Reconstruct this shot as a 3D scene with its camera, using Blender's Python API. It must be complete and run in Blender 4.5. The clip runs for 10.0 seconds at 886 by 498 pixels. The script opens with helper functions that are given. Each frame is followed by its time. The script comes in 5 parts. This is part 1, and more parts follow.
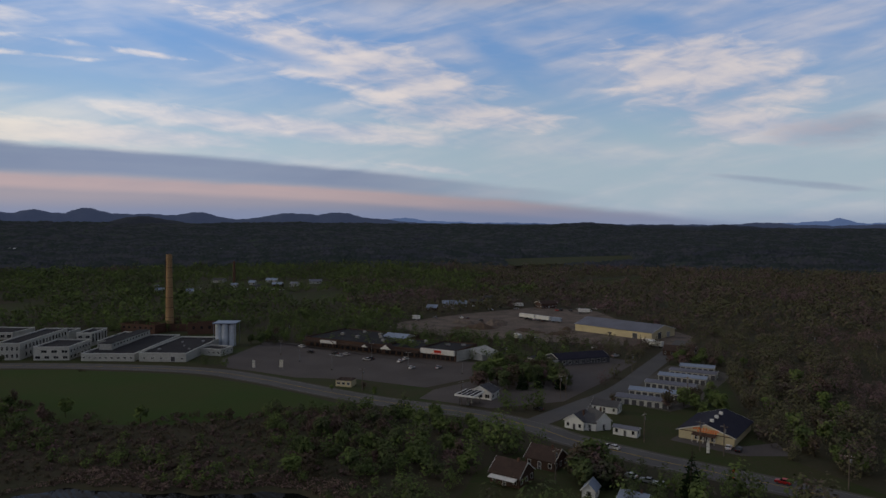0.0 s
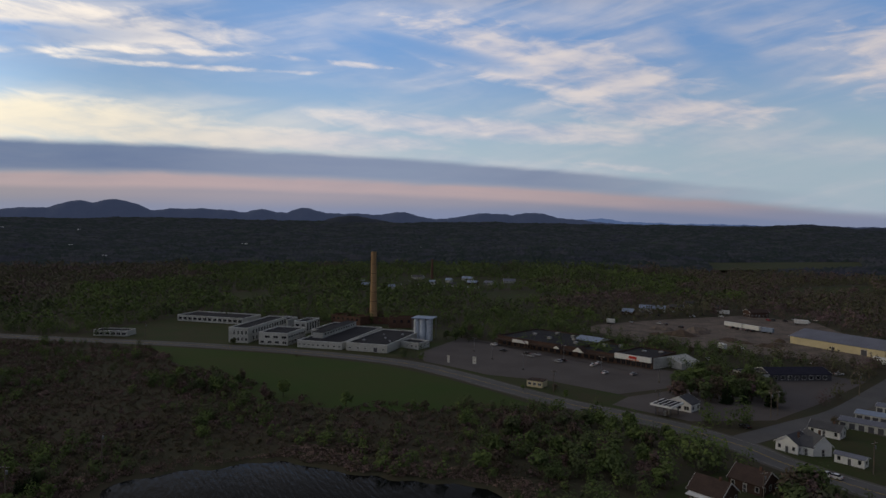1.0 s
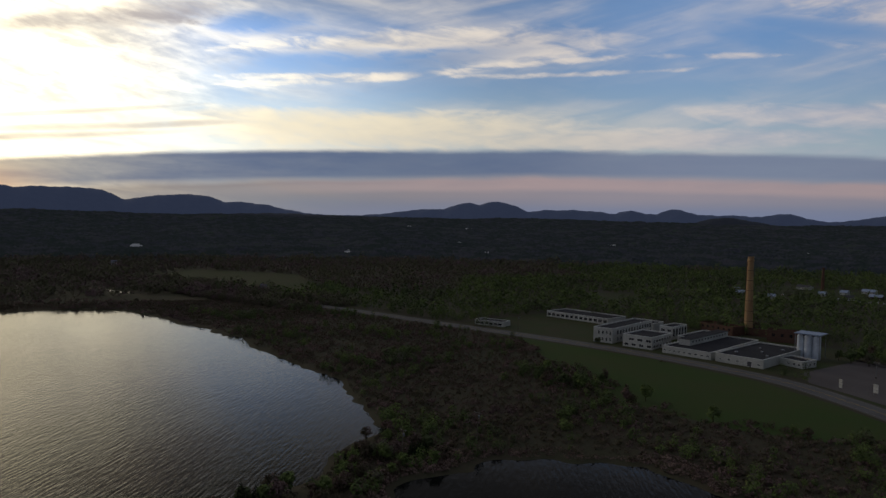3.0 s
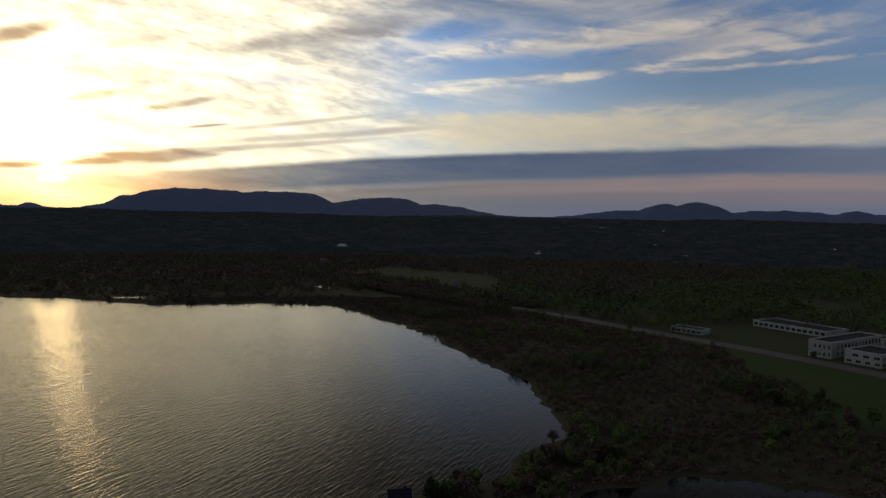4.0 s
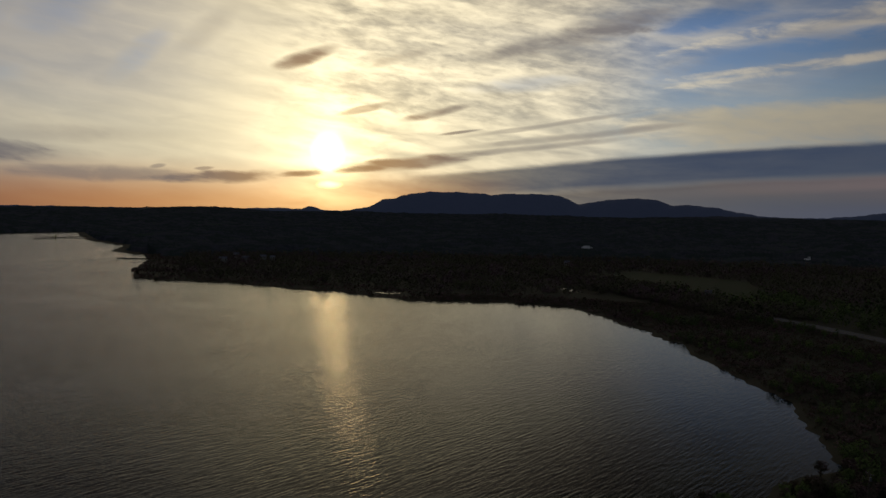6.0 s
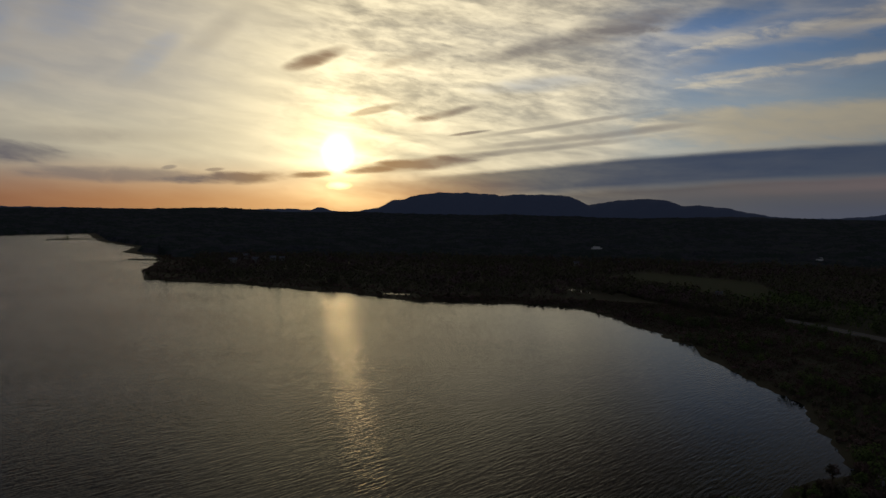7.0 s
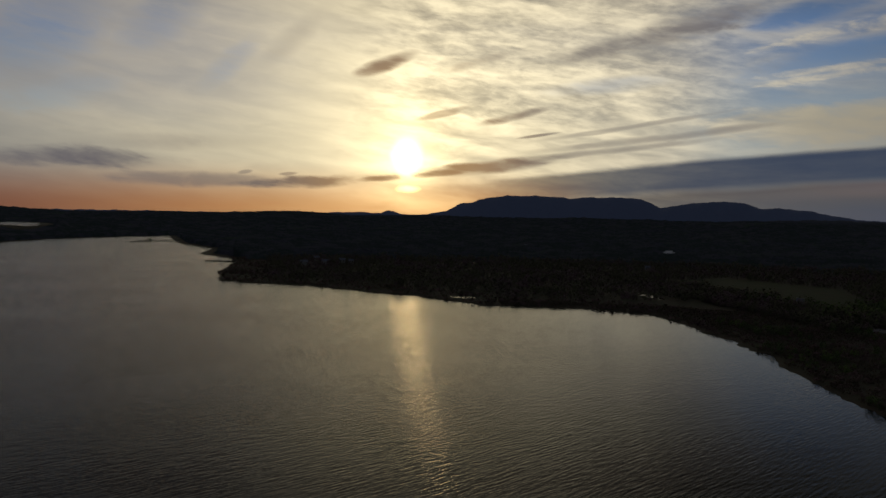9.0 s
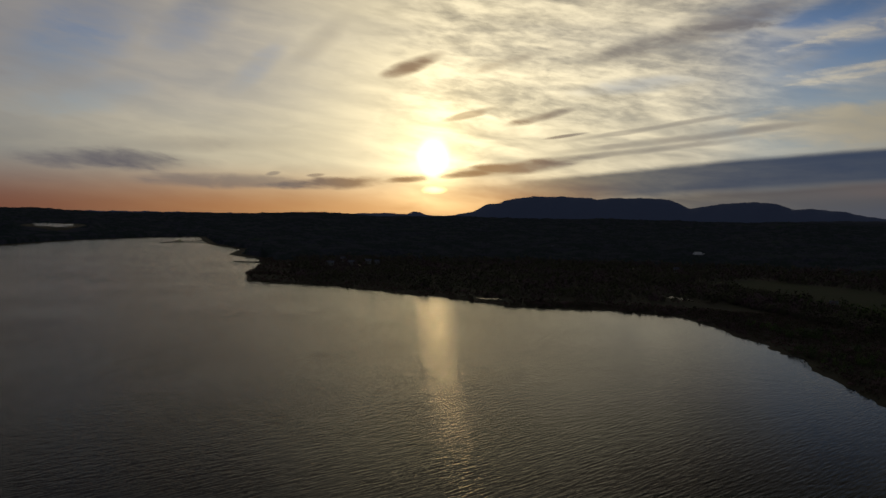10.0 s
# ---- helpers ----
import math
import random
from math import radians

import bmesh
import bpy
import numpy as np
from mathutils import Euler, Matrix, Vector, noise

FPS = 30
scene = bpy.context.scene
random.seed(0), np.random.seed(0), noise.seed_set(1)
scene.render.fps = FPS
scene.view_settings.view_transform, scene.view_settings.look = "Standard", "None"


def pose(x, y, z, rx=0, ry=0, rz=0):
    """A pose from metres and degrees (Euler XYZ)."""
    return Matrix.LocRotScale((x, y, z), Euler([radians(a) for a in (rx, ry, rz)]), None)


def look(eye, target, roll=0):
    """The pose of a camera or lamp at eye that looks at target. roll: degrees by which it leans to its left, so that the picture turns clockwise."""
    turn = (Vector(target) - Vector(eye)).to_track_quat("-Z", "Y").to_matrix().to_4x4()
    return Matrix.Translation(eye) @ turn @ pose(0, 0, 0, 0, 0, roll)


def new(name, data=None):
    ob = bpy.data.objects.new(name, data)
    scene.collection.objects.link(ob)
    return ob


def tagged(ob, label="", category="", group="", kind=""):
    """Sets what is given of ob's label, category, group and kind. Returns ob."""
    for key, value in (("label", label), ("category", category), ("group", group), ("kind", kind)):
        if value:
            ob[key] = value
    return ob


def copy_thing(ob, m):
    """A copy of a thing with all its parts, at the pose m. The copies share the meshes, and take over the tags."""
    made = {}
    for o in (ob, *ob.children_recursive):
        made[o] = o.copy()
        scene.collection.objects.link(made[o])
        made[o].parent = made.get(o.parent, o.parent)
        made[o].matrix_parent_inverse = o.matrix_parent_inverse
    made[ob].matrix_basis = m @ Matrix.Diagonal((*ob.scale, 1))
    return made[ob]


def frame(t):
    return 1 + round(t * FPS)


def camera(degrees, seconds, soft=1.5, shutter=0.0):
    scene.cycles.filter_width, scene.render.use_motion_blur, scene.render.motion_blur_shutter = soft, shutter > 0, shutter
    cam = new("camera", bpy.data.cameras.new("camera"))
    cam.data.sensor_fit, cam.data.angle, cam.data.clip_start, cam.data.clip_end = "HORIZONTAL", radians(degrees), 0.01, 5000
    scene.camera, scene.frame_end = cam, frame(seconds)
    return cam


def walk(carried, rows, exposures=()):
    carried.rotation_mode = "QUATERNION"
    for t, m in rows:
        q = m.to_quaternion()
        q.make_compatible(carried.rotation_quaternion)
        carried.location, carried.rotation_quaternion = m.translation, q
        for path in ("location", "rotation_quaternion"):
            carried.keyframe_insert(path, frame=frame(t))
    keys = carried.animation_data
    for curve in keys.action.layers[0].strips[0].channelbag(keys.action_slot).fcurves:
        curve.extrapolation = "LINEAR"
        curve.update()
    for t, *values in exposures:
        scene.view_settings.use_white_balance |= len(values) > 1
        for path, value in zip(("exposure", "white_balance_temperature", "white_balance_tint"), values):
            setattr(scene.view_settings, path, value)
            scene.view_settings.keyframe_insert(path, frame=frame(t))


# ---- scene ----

# ---------------------------------------------------------------- camera
LENS = 64.69
cam = camera(LENS, 10.0)
# seconds, x, y, z, yaw, pitch, roll
PATH = [
    (0.0, 0.0, 0.0, 75.0, 0.0, -1.97, 0.28),
    (0.5, 0.1, 0.4, 75.0, 8.08, -2.01, 0.5),
    (1.0, 0.13, 0.8, 75.0, 15.8, -2.08, 0.72),
    (1.5, 0.12, 1.2, 75.0, 22.88, -2.17, 0.77),
    (2.0, 0.1, 1.6, 74.95, 29.96, -2.24, 0.87),
    (2.5, 0.03, 2.0, 74.85, 37.53, -2.32, 1.07),
    (2.7, -0.02, 2.15, 74.82, 40.6, -2.37, 1.15),
    (3.8, -0.4, 3.33, 74.65, 57.8, -2.59, 1.14),
    (4.0, -0.46, 3.54, 74.63, 60.83, -2.62, 1.12),
    (4.5, -0.65, 4.06, 74.63, 67.71, -2.71, 1.03),
    (5.0, -0.86, 4.58, 74.7, 73.01, -2.78, 0.97),
    (5.5, -1.08, 5.07, 74.8, 77.57, -2.83, 0.94),
    (6.0, -1.37, 5.49, 74.88, 80.71, -2.84, 0.97),
    (6.2, -1.49, 5.64, 74.92, 81.15, -2.84, 0.95),
    (7.3, -2.25, 6.46, 75.08, 81.8, -2.74, 0.86),
    (7.5, -2.39, 6.6, 75.11, 82.26, -2.72, 0.85),
    (8.0, -2.81, 6.95, 75.14, 83.73, -2.68, 0.85),
    (8.5, -3.3, 7.28, 75.17, 85.09, -2.66, 0.86),
    (9.0, -3.84, 7.62, 75.17, 87.06, -2.62, 0.92),
    (9.5, -4.39, 7.97, 75.17, 88.94, -2.61, 0.92),
    (10.0, -4.95, 8.33, 75.17, 89.21, -2.57, 0.88),
]
EXPOSURES = [(0.0, 0.08), (1.0, 0.06), (2.0, 0.0), (2.7, -0.18), (3.8, -0.76), (4.5, -1.0), (5.5, -1.46), (6.5, -1.7), (8.0, -1.76), (10.0, -1.76)]
walk(cam, [(t, pose(x, y, z, 90 + p, 0, yaw) @ pose(0, 0, 0, 0, 0, roll)) for t, x, y, z, yaw, p, roll in PATH], EXPOSURES)

# ---------------------------------------------------------------- world: evening sky with a veil of cloud
SUN_YAW, SUN_EL = 90.1, 4.7
world = bpy.data.worlds.new("evening_sky")
world.use_nodes = True
WT = world.node_tree
WT.nodes.clear()


def lin(r, g, b):
    """Linear colour from display values 0 to 255."""
    return tuple((v / 255 / 12.92) if v < 10 else ((v / 255 + 0.055) / 1.055) ** 2.4 for v in (r, g, b))


class V:
    """A socket of the sky's node tree with arithmetic."""

    def __init__(self, s):
        self.s = s

    def __add__(self, o):
        return op("ADD", self, o)

    def __sub__(self, o):
        return op("SUBTRACT", self, o)

    def __mul__(self, o):
        return op("MULTIPLY", self, o)

    def __truediv__(self, o):
        return op("DIVIDE", self, o)

    def __pow__(self, o):
        return op("POWER", self, o)


def inv(v):
    return op("SUBTRACT", 1.0, v)


def plug(sock, v):
    if isinstance(v, V):
        WT.links.new(v.s, sock)
    else:
        sock.default_value = v


def op(kind, *args, clamp=False):
    n = WT.nodes.new("ShaderNodeMath")
    n.operation, n.use_clamp = kind, clamp
    for sock, v in zip(n.inputs, args):
        plug(sock, v)
    return V(n.outputs[0])


def step(x, a, b):
    """0 below a, 1 above b, smooth between (a may be over b)."""
    n = WT.nodes.new("ShaderNodeMapRange")
    n.interpolation_type = "SMOOTHSTEP"
    lo, hi, flip = (a, b, False) if a < b else (b, a, True)
    plug(n.inputs[0], x)
    n.inputs[1].default_value, n.inputs[2].default_value = lo, hi
    n.inputs[3].default_value, n.inputs[4].default_value = (1, 0) if flip else (0, 1)
    return V(n.outputs[0])


def mix(f, a, b):
    n = WT.nodes.new("ShaderNodeMix")
    n.data_type = "RGBA"
    plug(n.inputs[0], f)
    for sock, v in ((n.inputs[6], a), (n.inputs[7], b)):
        plug(sock, v if isinstance(v, V) else (*v, 1))
    return V(n.outputs[2])


def gain(c, f):
    n = WT.nodes.new("ShaderNodeVectorMath")
    n.operation = "SCALE"
    plug(n.inputs[0], c if isinstance(c, V) else tuple(c))
    plug(n.inputs[3], f)
    return V(n.outputs[0])


def plus(a, b):
    n = WT.nodes.new("ShaderNodeVectorMath")
    n.operation = "ADD"
    plug(n.inputs[0], a)
    plug(n.inputs[1], b)
    return V(n.outputs[0])


def mix_value(f, a, b):
    return op("MULTIPLY_ADD", f, b - a, a)


def clouds(x, y, z, scale, detail=6.0, rough=0.55, warp=0.0):
    """Noise from 0 to 1 at the given coordinates."""
    c = WT.nodes.new("ShaderNodeCombineXYZ")
    for sock, v in zip(c.inputs, (x, y, z)):
        plug(sock, v)
    n = WT.nodes.new("ShaderNodeTexNoise")
    WT.links.new(c.outputs[0], n.inputs["Vector"])
    n.inputs["Scale"].default_value, n.inputs["Detail"].default_value = scale, detail
    n.inputs["Roughness"].default_value, n.inputs["Distortion"].default_value = rough, warp
    return V(n.outputs["Fac"])


coord = WT.nodes.new("ShaderNodeTexCoord")
sep = WT.nodes.new("ShaderNodeSeparateXYZ")
WT.links.new(coord.outputs["Generated"], sep.inputs[0])
dx, dy, dz = (V(s) for s in sep.outputs)
AZ = op("ARCTAN2", dx * -1.0, dy) * 57.29578
EL = op("ARCSINE", op("MINIMUM", op("MAXIMUM", dz, -1.0), 1.0)) * 57.29578
SUN_DIR = Vector((-math.sin(radians(SUN_YAW)) * math.cos(radians(SUN_EL)), math.cos(radians(SUN_YAW)) * math.cos(radians(SUN_EL)), math.sin(radians(SUN_EL))))
near_sun = dx * SUN_DIR.x + dy * SUN_DIR.y + dz * SUN_DIR.z
OFF = op("ARCCOSINE", op("MINIMUM", op("MAXIMUM", near_sun, -1.0), 1.0)) * 57.29578

# the clear sky behind the clouds
nishita = WT.nodes.new("ShaderNodeTexSky")
nishita.sky_type, nishita.sun_disc = "NISHITA", False
nishita.sun_elevation, nishita.sun_rotation = radians(SUN_EL), radians(-SUN_YAW)
nishita.altitude, nishita.dust_density = 200, 1.0
blue_sky = mix(step(EL, 3, 15), lin(178, 202, 214), mix(step(AZ, 25, 50), lin(116, 162, 222), lin(84, 132, 192)))
clear = plus(gain(V(nishita.outputs[0]), 0.03), gain(blue_sky, inv(step(EL, 14, 34) * 0.35) * (step(AZ, 38, 62) * step(EL, 17, 13.5) * 0.66 + 0.78)))

# two sheets of streaked high cloud, seen in perspective
lift = op("DIVIDE", 1.0, op("MAXIMUM", dz, 0.0) + 0.09)
pu, pv = dx * lift, dy * lift


def streaks(yaw, along, across, scale, seed, detail=6.0, rough=0.55, warp=0.3):
    c, s = math.cos(radians(yaw)), math.sin(radians(yaw))
    a = pu * (-s * along) + pv * (c * along)
    b = pu * (c * across) + pv * (s * across)
    return clouds(a, b, seed, scale, detail, rough, warp)


sunward = step(AZ, 40, 62)
wide = streaks(98, 0.16, 0.6, 1.0, 3.1, 5, 0.5, 0.6) * sunward + streaks(124, 0.2, 0.6, 1.0, 7.7, 5, 0.5, 0.6) * inv(sunward)
fine = streaks(101, 0.36, 1.3, 1.5, 1.3, 6, 0.54, 0.5) * sunward + streaks(128, 0.26, 0.6, 1.5, 1.3, 4, 0.45, 0.5) * inv(sunward)
edge = clouds(AZ * 0.09, EL * 0.5, 2.0, 1.0, 6, 0.6, 0.4)
torn = clouds(AZ * 0.3 + EL * 0.12, EL * 1.1 - AZ * 0.12, 5.0, 1.0, 5, 0.56, 0.5)
# combed wisps: they fall away to the east in the north, and rise to the north in the west
wisp = clouds(AZ * 0.07 + EL * 0.02, EL * 0.55 - AZ * 0.08, 8.0, 1.0, 4, 0.48, 0.4) * sunward + clouds(AZ * 0.07 - EL * 0.04, EL * 0.5 + AZ * 0.11, 9.0, 1.0, 5, 0.52, 0.4) * inv(sunward)
# rows of small mackerel cloud above the sun
ripple = clouds(AZ * 0.5 + EL * 0.55, EL * 2.0 - AZ * 0.42, 4.4, 1.0, 4, 0.6, 0.3) - 0.5

rim = fine * 1.2 + torn * 2.0 + wisp * 1.8 - 2.5
rim_base = ripple * 0.3 + 1.0
spot = WT.nodes.new("ShaderNodeCombineXYZ")
plug(spot.inputs[0], AZ)
plug(spot.inputs[1], EL)
spot.inputs[2].default_value = 1.0


def across(a, e, k):
    """AZ * a + EL * e + k."""
    n = WT.nodes.new("ShaderNodeVectorMath")
    n.operation = "DOT_PRODUCT"
    WT.links.new(spot.outputs[0], n.inputs[0])
    n.inputs[1].default_value = (a, e, k)
    return V(n.outputs["Value"])


def blob(az, el, long, wide_, tilt, rag=0.9, soft=1.3):
    """A patch about a place in the sky, long and wide in degrees, tilted, with a ragged rim: 0 to 1."""
    c, s = math.cos(radians(tilt)), math.sin(radians(tilt))
    p = across(-c / long, s / long, (c * az - s * el) / long)
    q = across(s / wide_, c / wide_, (-s * az - c * el) / wide_)
    return step(op("MULTIPLY_ADD", rim, rag, rim_base) - op("MULTIPLY_ADD", p, p, q * q), 0.0, soft)


def union(rows, rag=0.9, soft=1.3):
    total = None
    for r_ in rows:
        total = blob(*r_, rag, soft) if total is None else op("MAXIMUM", total, blob(*r_, rag, soft))
    return total


# thin milky veil everywhere, thick towards the sunset
cover = step(wide * 0.5 + wisp * 0.5, 0.36, 0.62) * 0.5 + 0.08
cover = op("MAXIMUM", cover, step(AZ, 58, 72) * (wisp * 0.3 + 0.72))
# broad sheets of cloud
SHEETS = ((50, 7.1, 22, 2.2, 2), (30, 6.5, 24, 1.2, 0), (56, 7.2, 26, 2.0, 0), (45, 13.6, 19, 2.0, 2), (13, 7.6, 20, 1.3, -3))
FEATHERS = ((7, 12.6, 17, 3.3, -13), (-2.0, 8.9, 11, 1.9, -6), (-20, 11.2, 11.5, 4.4, -12), (-24, 7.4, 8, 2.0, -4))
cover = op("MAXIMUM", cover, op("MAXIMUM", union(SHEETS, 0.5, 1.1) * 0.93, union(FEATHERS, 0.75, 1.1) * 0.93))
# blue openings
GAPS = ((-5.2, 13.1, 6.6, 1.9, -34), (26.1, 10.2, 6.5, 1.1, 0), (16.5, 13.7, 8.7, 0.9, -11), (-15.4, 7.3, 4.7, 1.0, -23), (-16.4, 15.4, 4.1, 1.0, -10), (52.6, 12.2, 9.6, 0.45, 4), (30.5, 10.3, 16, 1.0, 0), (21.3, 13.7, 4.6, 1.3, -14),
        (50.5, 12.35, 13, 1.0, 6), (40.8, 10.3, 16, 1.4, 2), (57, 11.85, 8.5, 1.15, 8), (59.9, 14.8, 4.5, 1.1, 6))
cover = cover * inv(union(GAPS, 0.9, 1.2) * 0.95)
THIN = ((74.2, 10.4, 5.6, 0.8, 4), (117, 12.4, 7, 3.4, 40), (108.5, 14.8, 5, 2.2, 40), (116.5, 8.2, 6, 1.6, 12), (104, 11.5, 4, 1.2, 45))
cover = cover * inv(union(THIN, 0.7, 2.0) * 0.85)
# bright streaks between the openings
STREAKS = ((38, 12.5, 13, 0.4, 3), (25.5, 12.6, 8, 0.35, -3), (7.9, 10.8, 7.7, 0.45, -9), (55.1, 11.0, 9.1, 0.45, 3), (36, 11.6, 16, 0.3, 1), (51, 11.15, 18, 0.55, 6), (59.2, 13.2, 9, 0.75, 10), (1.6, 4.6, 6.9, 0.4, -5))
streak = union(STREAKS, 1.1, 1.5)
cover = op("MAXIMUM", cover, streak * 0.9)
# unseen veil closed overhead, added to keep blue out of the lake's reflection
cover = op("MAXIMUM", cover, step(EL, 16.5, 20) * 0.88)
# the cloud's own colour: cool grey-lilac away from the sun, cream and gold towards it
warm = op("EXPONENT", OFF * OFF * -0.0006) * inv(step(AZ, 94, 108) * step(EL, 5, 10) * 0.55)
calm = step(AZ, 88, 98) * 0.75
ripple = ripple * step(AZ, 52, 66) * step(AZ, 98, 88) * step(EL, 6.5, 8.5)
lit = step(wisp * 0.6 + torn * 0.4 + ripple * 0.36 + streak * 0.1, 0.3, 0.7) * inv(calm) + calm * 0.5
low_sheet = step(AZ, 14, 30) * step(AZ, 66, 58) * step(EL, 10, 8) * 0.6
lit = lit * inv(low_sheet) + low_sheet * 0.62
cool_cloud = mix(lit, gain(lin(168, 178, 204), 1.0), gain(lin(218, 207, 203), 1.15))
gold_cloud = mix(lit, gain(lin(198, 185, 156), 1.65), gain(lin(252, 237, 200), 2.9))
cloud = mix(warm, cool_cloud, gain(gold_cloud, mix_value(step(OFF, 44, 16), 0.6, 1.0)))
sky = mix(cover * 0.95, clear, cloud)
# cream light in the low sheet beside the sunset
sky = mix(low_sheet * cover * step(AZ, 18, 50), sky, gain(lin(240, 226, 190), 1.12))
sky = gain(sky, inv(step(AZ, 95, 110) * 0.06))
# paler towards the horizon
sky = mix(step(EL, 9, 3) * inv(warm * 0.7) * 0.5, sky, mix(step(AZ, 6, 30), lin(166, 184, 204), lin(182, 180, 188)))

# the long grey bank low over the hills, pink light under it
bank_top = (AZ - 38) * (AZ - 38) * -0.0013 + 5.6 + (edge - 0.5) * 0.7
bank_low = (AZ - 33) * (AZ - 33) * -0.0011 + 3.5 + (edge - 0.5) * 0.7
bank = step(EL - bank_top, 0.3, -0.25) * step(EL - bank_low, -0.6, 0.5) * step(AZ, -16, 10) * step(AZ, 92, 78)
bank_tone = mix(step(AZ, 20, 56), lin(128, 140, 166), mix(edge, lin(72, 94, 130), lin(84, 104, 140)))
sky = mix(bank * (edge * 0.3 + 0.78), sky, gain(bank_tone, inv(step(AZ, 46, 76) * 0.12)))
under = step(EL - bank_low, 0.5, -0.3)
low_air = mix(step(EL, 2.2, 0.9), lin(168, 158, 172), lin(140, 146, 174))
low_air = gain(low_air, inv(step(AZ, 30, 66) * 0.5) * 0.76)
sky = mix(under * step(AZ, 90, 78) * step(AZ, -60, 0) * 0.85, sky, low_air)
pink = step(EL - bank_low, -1.3, -0.7) * step(EL - bank_low, 0.25, -0.25) * step(AZ, -24, 12) * step(AZ, 66, 42) * (edge * 0.5 + 0.1)
sky = mix(pink, sky, lin(214, 180, 172))
# a dark blue line of air over the farthest hills
sky = mix(step(EL, 1.6, 0.3) * step(AZ, 70, 40) * 0.45, sky, lin(118, 134, 172))

# orange along the horizon under the sun, and the sun's glow behind thin cloud
orange = step(EL, 4.6, 0.4) * step(AZ, 72, 87)
sky = mix(orange * 0.85, sky, mix(step(OFF, 34, 5), gain(lin(196, 108, 74), 0.92), gain(lin(250, 150, 60), 1.3)))
sky = gain(sky, inv(step(EL, 9, 2) * step(AZ, 72, 84) * step(OFF, 4, 12) * 0.15))
tall = op("SQRT", (AZ - SUN_YAW) * (AZ - SUN_YAW) * 1.25 + (EL - SUN_EL) * (EL - SUN_EL) * mix_value(step(EL, SUN_EL, SUN_EL + 0.5), 1.0, 0.6))
disc = step(tall + (torn - 0.5) * 1.2, 1.75, 0.5)
glow = op("EXPONENT", tall * -0.6)
halo = op("EXPONENT", OFF * -0.13) * (lit * 0.6 + 0.5)
sky = plus(sky, plus(plus(gain((1.0, 0.72, 0.32), disc * 5.0), gain((1.0, 0.76, 0.34), glow * 3.8)), gain((1.0, 0.79, 0.34), halo * 2.0)))

# dark clouds round the sun, and the slit of light under them
low_spot = blob(90.0, 2.25, 1.3, 0.4, 0, 0.3, 1.3)
SLATE = ((0.85, 92.8, 3.0, 2.5, 0.32, 5, 0.7, 1.0), (0.85, 87.3, 3.55, 2.5, 0.34, 6, 0.7, 1.0), (0.95, 83.2, 4.15, 7.0, 0.7, 7, 0.8, 1.1), (0.95, 96.6, 2.75, 7.0, 0.6, 4, 0.8, 1.1), (0.95, 92.0, 12.05, 3.2, 0.68, 21, 0.8, 1.3), (0.9, 115, 3.9, 7.5, 1.0, 0, 0.7, 1.1), (0.6, 99.6, 3.25, 0.9, 0.16, 5, 0.3, 0.9), (0.5, 102.9, 3.3, 0.7, 0.2, 10, 0.3, 0.9),
         (0.75, 79.5, 6.65, 2.1, 0.16, 8, 0.4, 0.9), (0.9, 81.3, 8.2, 3.1, 0.42, 13, 1.0, 1.2), (0.6, 87.3, 8.3, 2.8, 0.34, 14, 0.9, 0.9), (0.55, 84.1, 12.5, 3.5, 0.55, 14, 1.1, 1.2))
VEILS = ((0.6, 72.4, 13.5, 8.7, 0.9, 9, 1.4, 1.3), (0.45, 99.1, 13.8, 4.8, 1.2, 41, 0.8, 2.0), (0.6, 107, 2.6, 9, 0.7, 1, 0.8, 1.3), (0.6, 70.7, 6.3, 11, 0.4, 6, 1.0, 1.2), (0.5, 72, 7.3, 10, 0.25, 8, 1.0, 1.2), (0.55, 66.8, 14.9, 4.5, 0.9, 6, 1.3, 1.2), (0.45, 74.2, 13.2, 4.8, 0.55, 11, 1.3, 1.2),
         (0.6, 76, 5.2, 12, 0.35, 6, 0.9, 1.1), (0.55, -29.1, 6.9, 5.4, 1.4, 2, 0.8, 1.5), (0.5, -26.5, 3.2, 6.8, 0.35, -7, 0.6, 1.2), (0.4, 108, 5.4, 9, 0.8, 3, 0.9, 1.8))
slate = mix(warm, lin(128, 138, 168), mix(step(OFF, 14, 3), gain(lin(150, 140, 140), 1.1), gain(lin(190, 150, 104), 1.9)))
for weight, *dark in (*SLATE, *VEILS):
    sky = mix(blob(*dark) * weight, sky, slate)
sky = plus(sky, gain((1.0, 0.62, 0.2), low_spot * 7.0))
# the whole western sky outshines the rest
sky = gain(sky, step(OFF, 55, 18) * 0.3 + 1.0)
# an unseen blue-grey sheet overhead, added to light and tint the land
sky = mix(step(EL, 26, 42) * 0.85, sky, (0.46, 0.49, 0.62))
# dimmer overhead and in the east, away from the sunset
dusk = step(dx, -0.05, 0.5) * op("MAXIMUM", step(EL, 16, 26), step(dy, 0.75, 0.4)) * 0.5
# last factor: dark band added above the view so the lake reflects less sky
sky = gain(sky, inv(dusk) * inv(step(EL, 18, 40) * 0.38) * inv(step(AZ, 28, -8) * 0.16) * inv(step(EL, 16.5, 21) * step(EL, 46, 30) * step(op("ABSOLUTE", AZ - 88), 8, 22) * 0.78))
# the ground's side of the sphere stays dim
sky = mix(step(EL, -0.3, -3.0), sky, (0.05, 0.05, 0.05))

back = WT.nodes.new("ShaderNodeBackground")
WT.links.new(sky.s, back.inputs["Color"])
back.inputs["Strength"].default_value = 1.0
out = WT.nodes.new("ShaderNodeOutputWorld")
WT.links.new(back.outputs[0], out.inputs["Surface"])

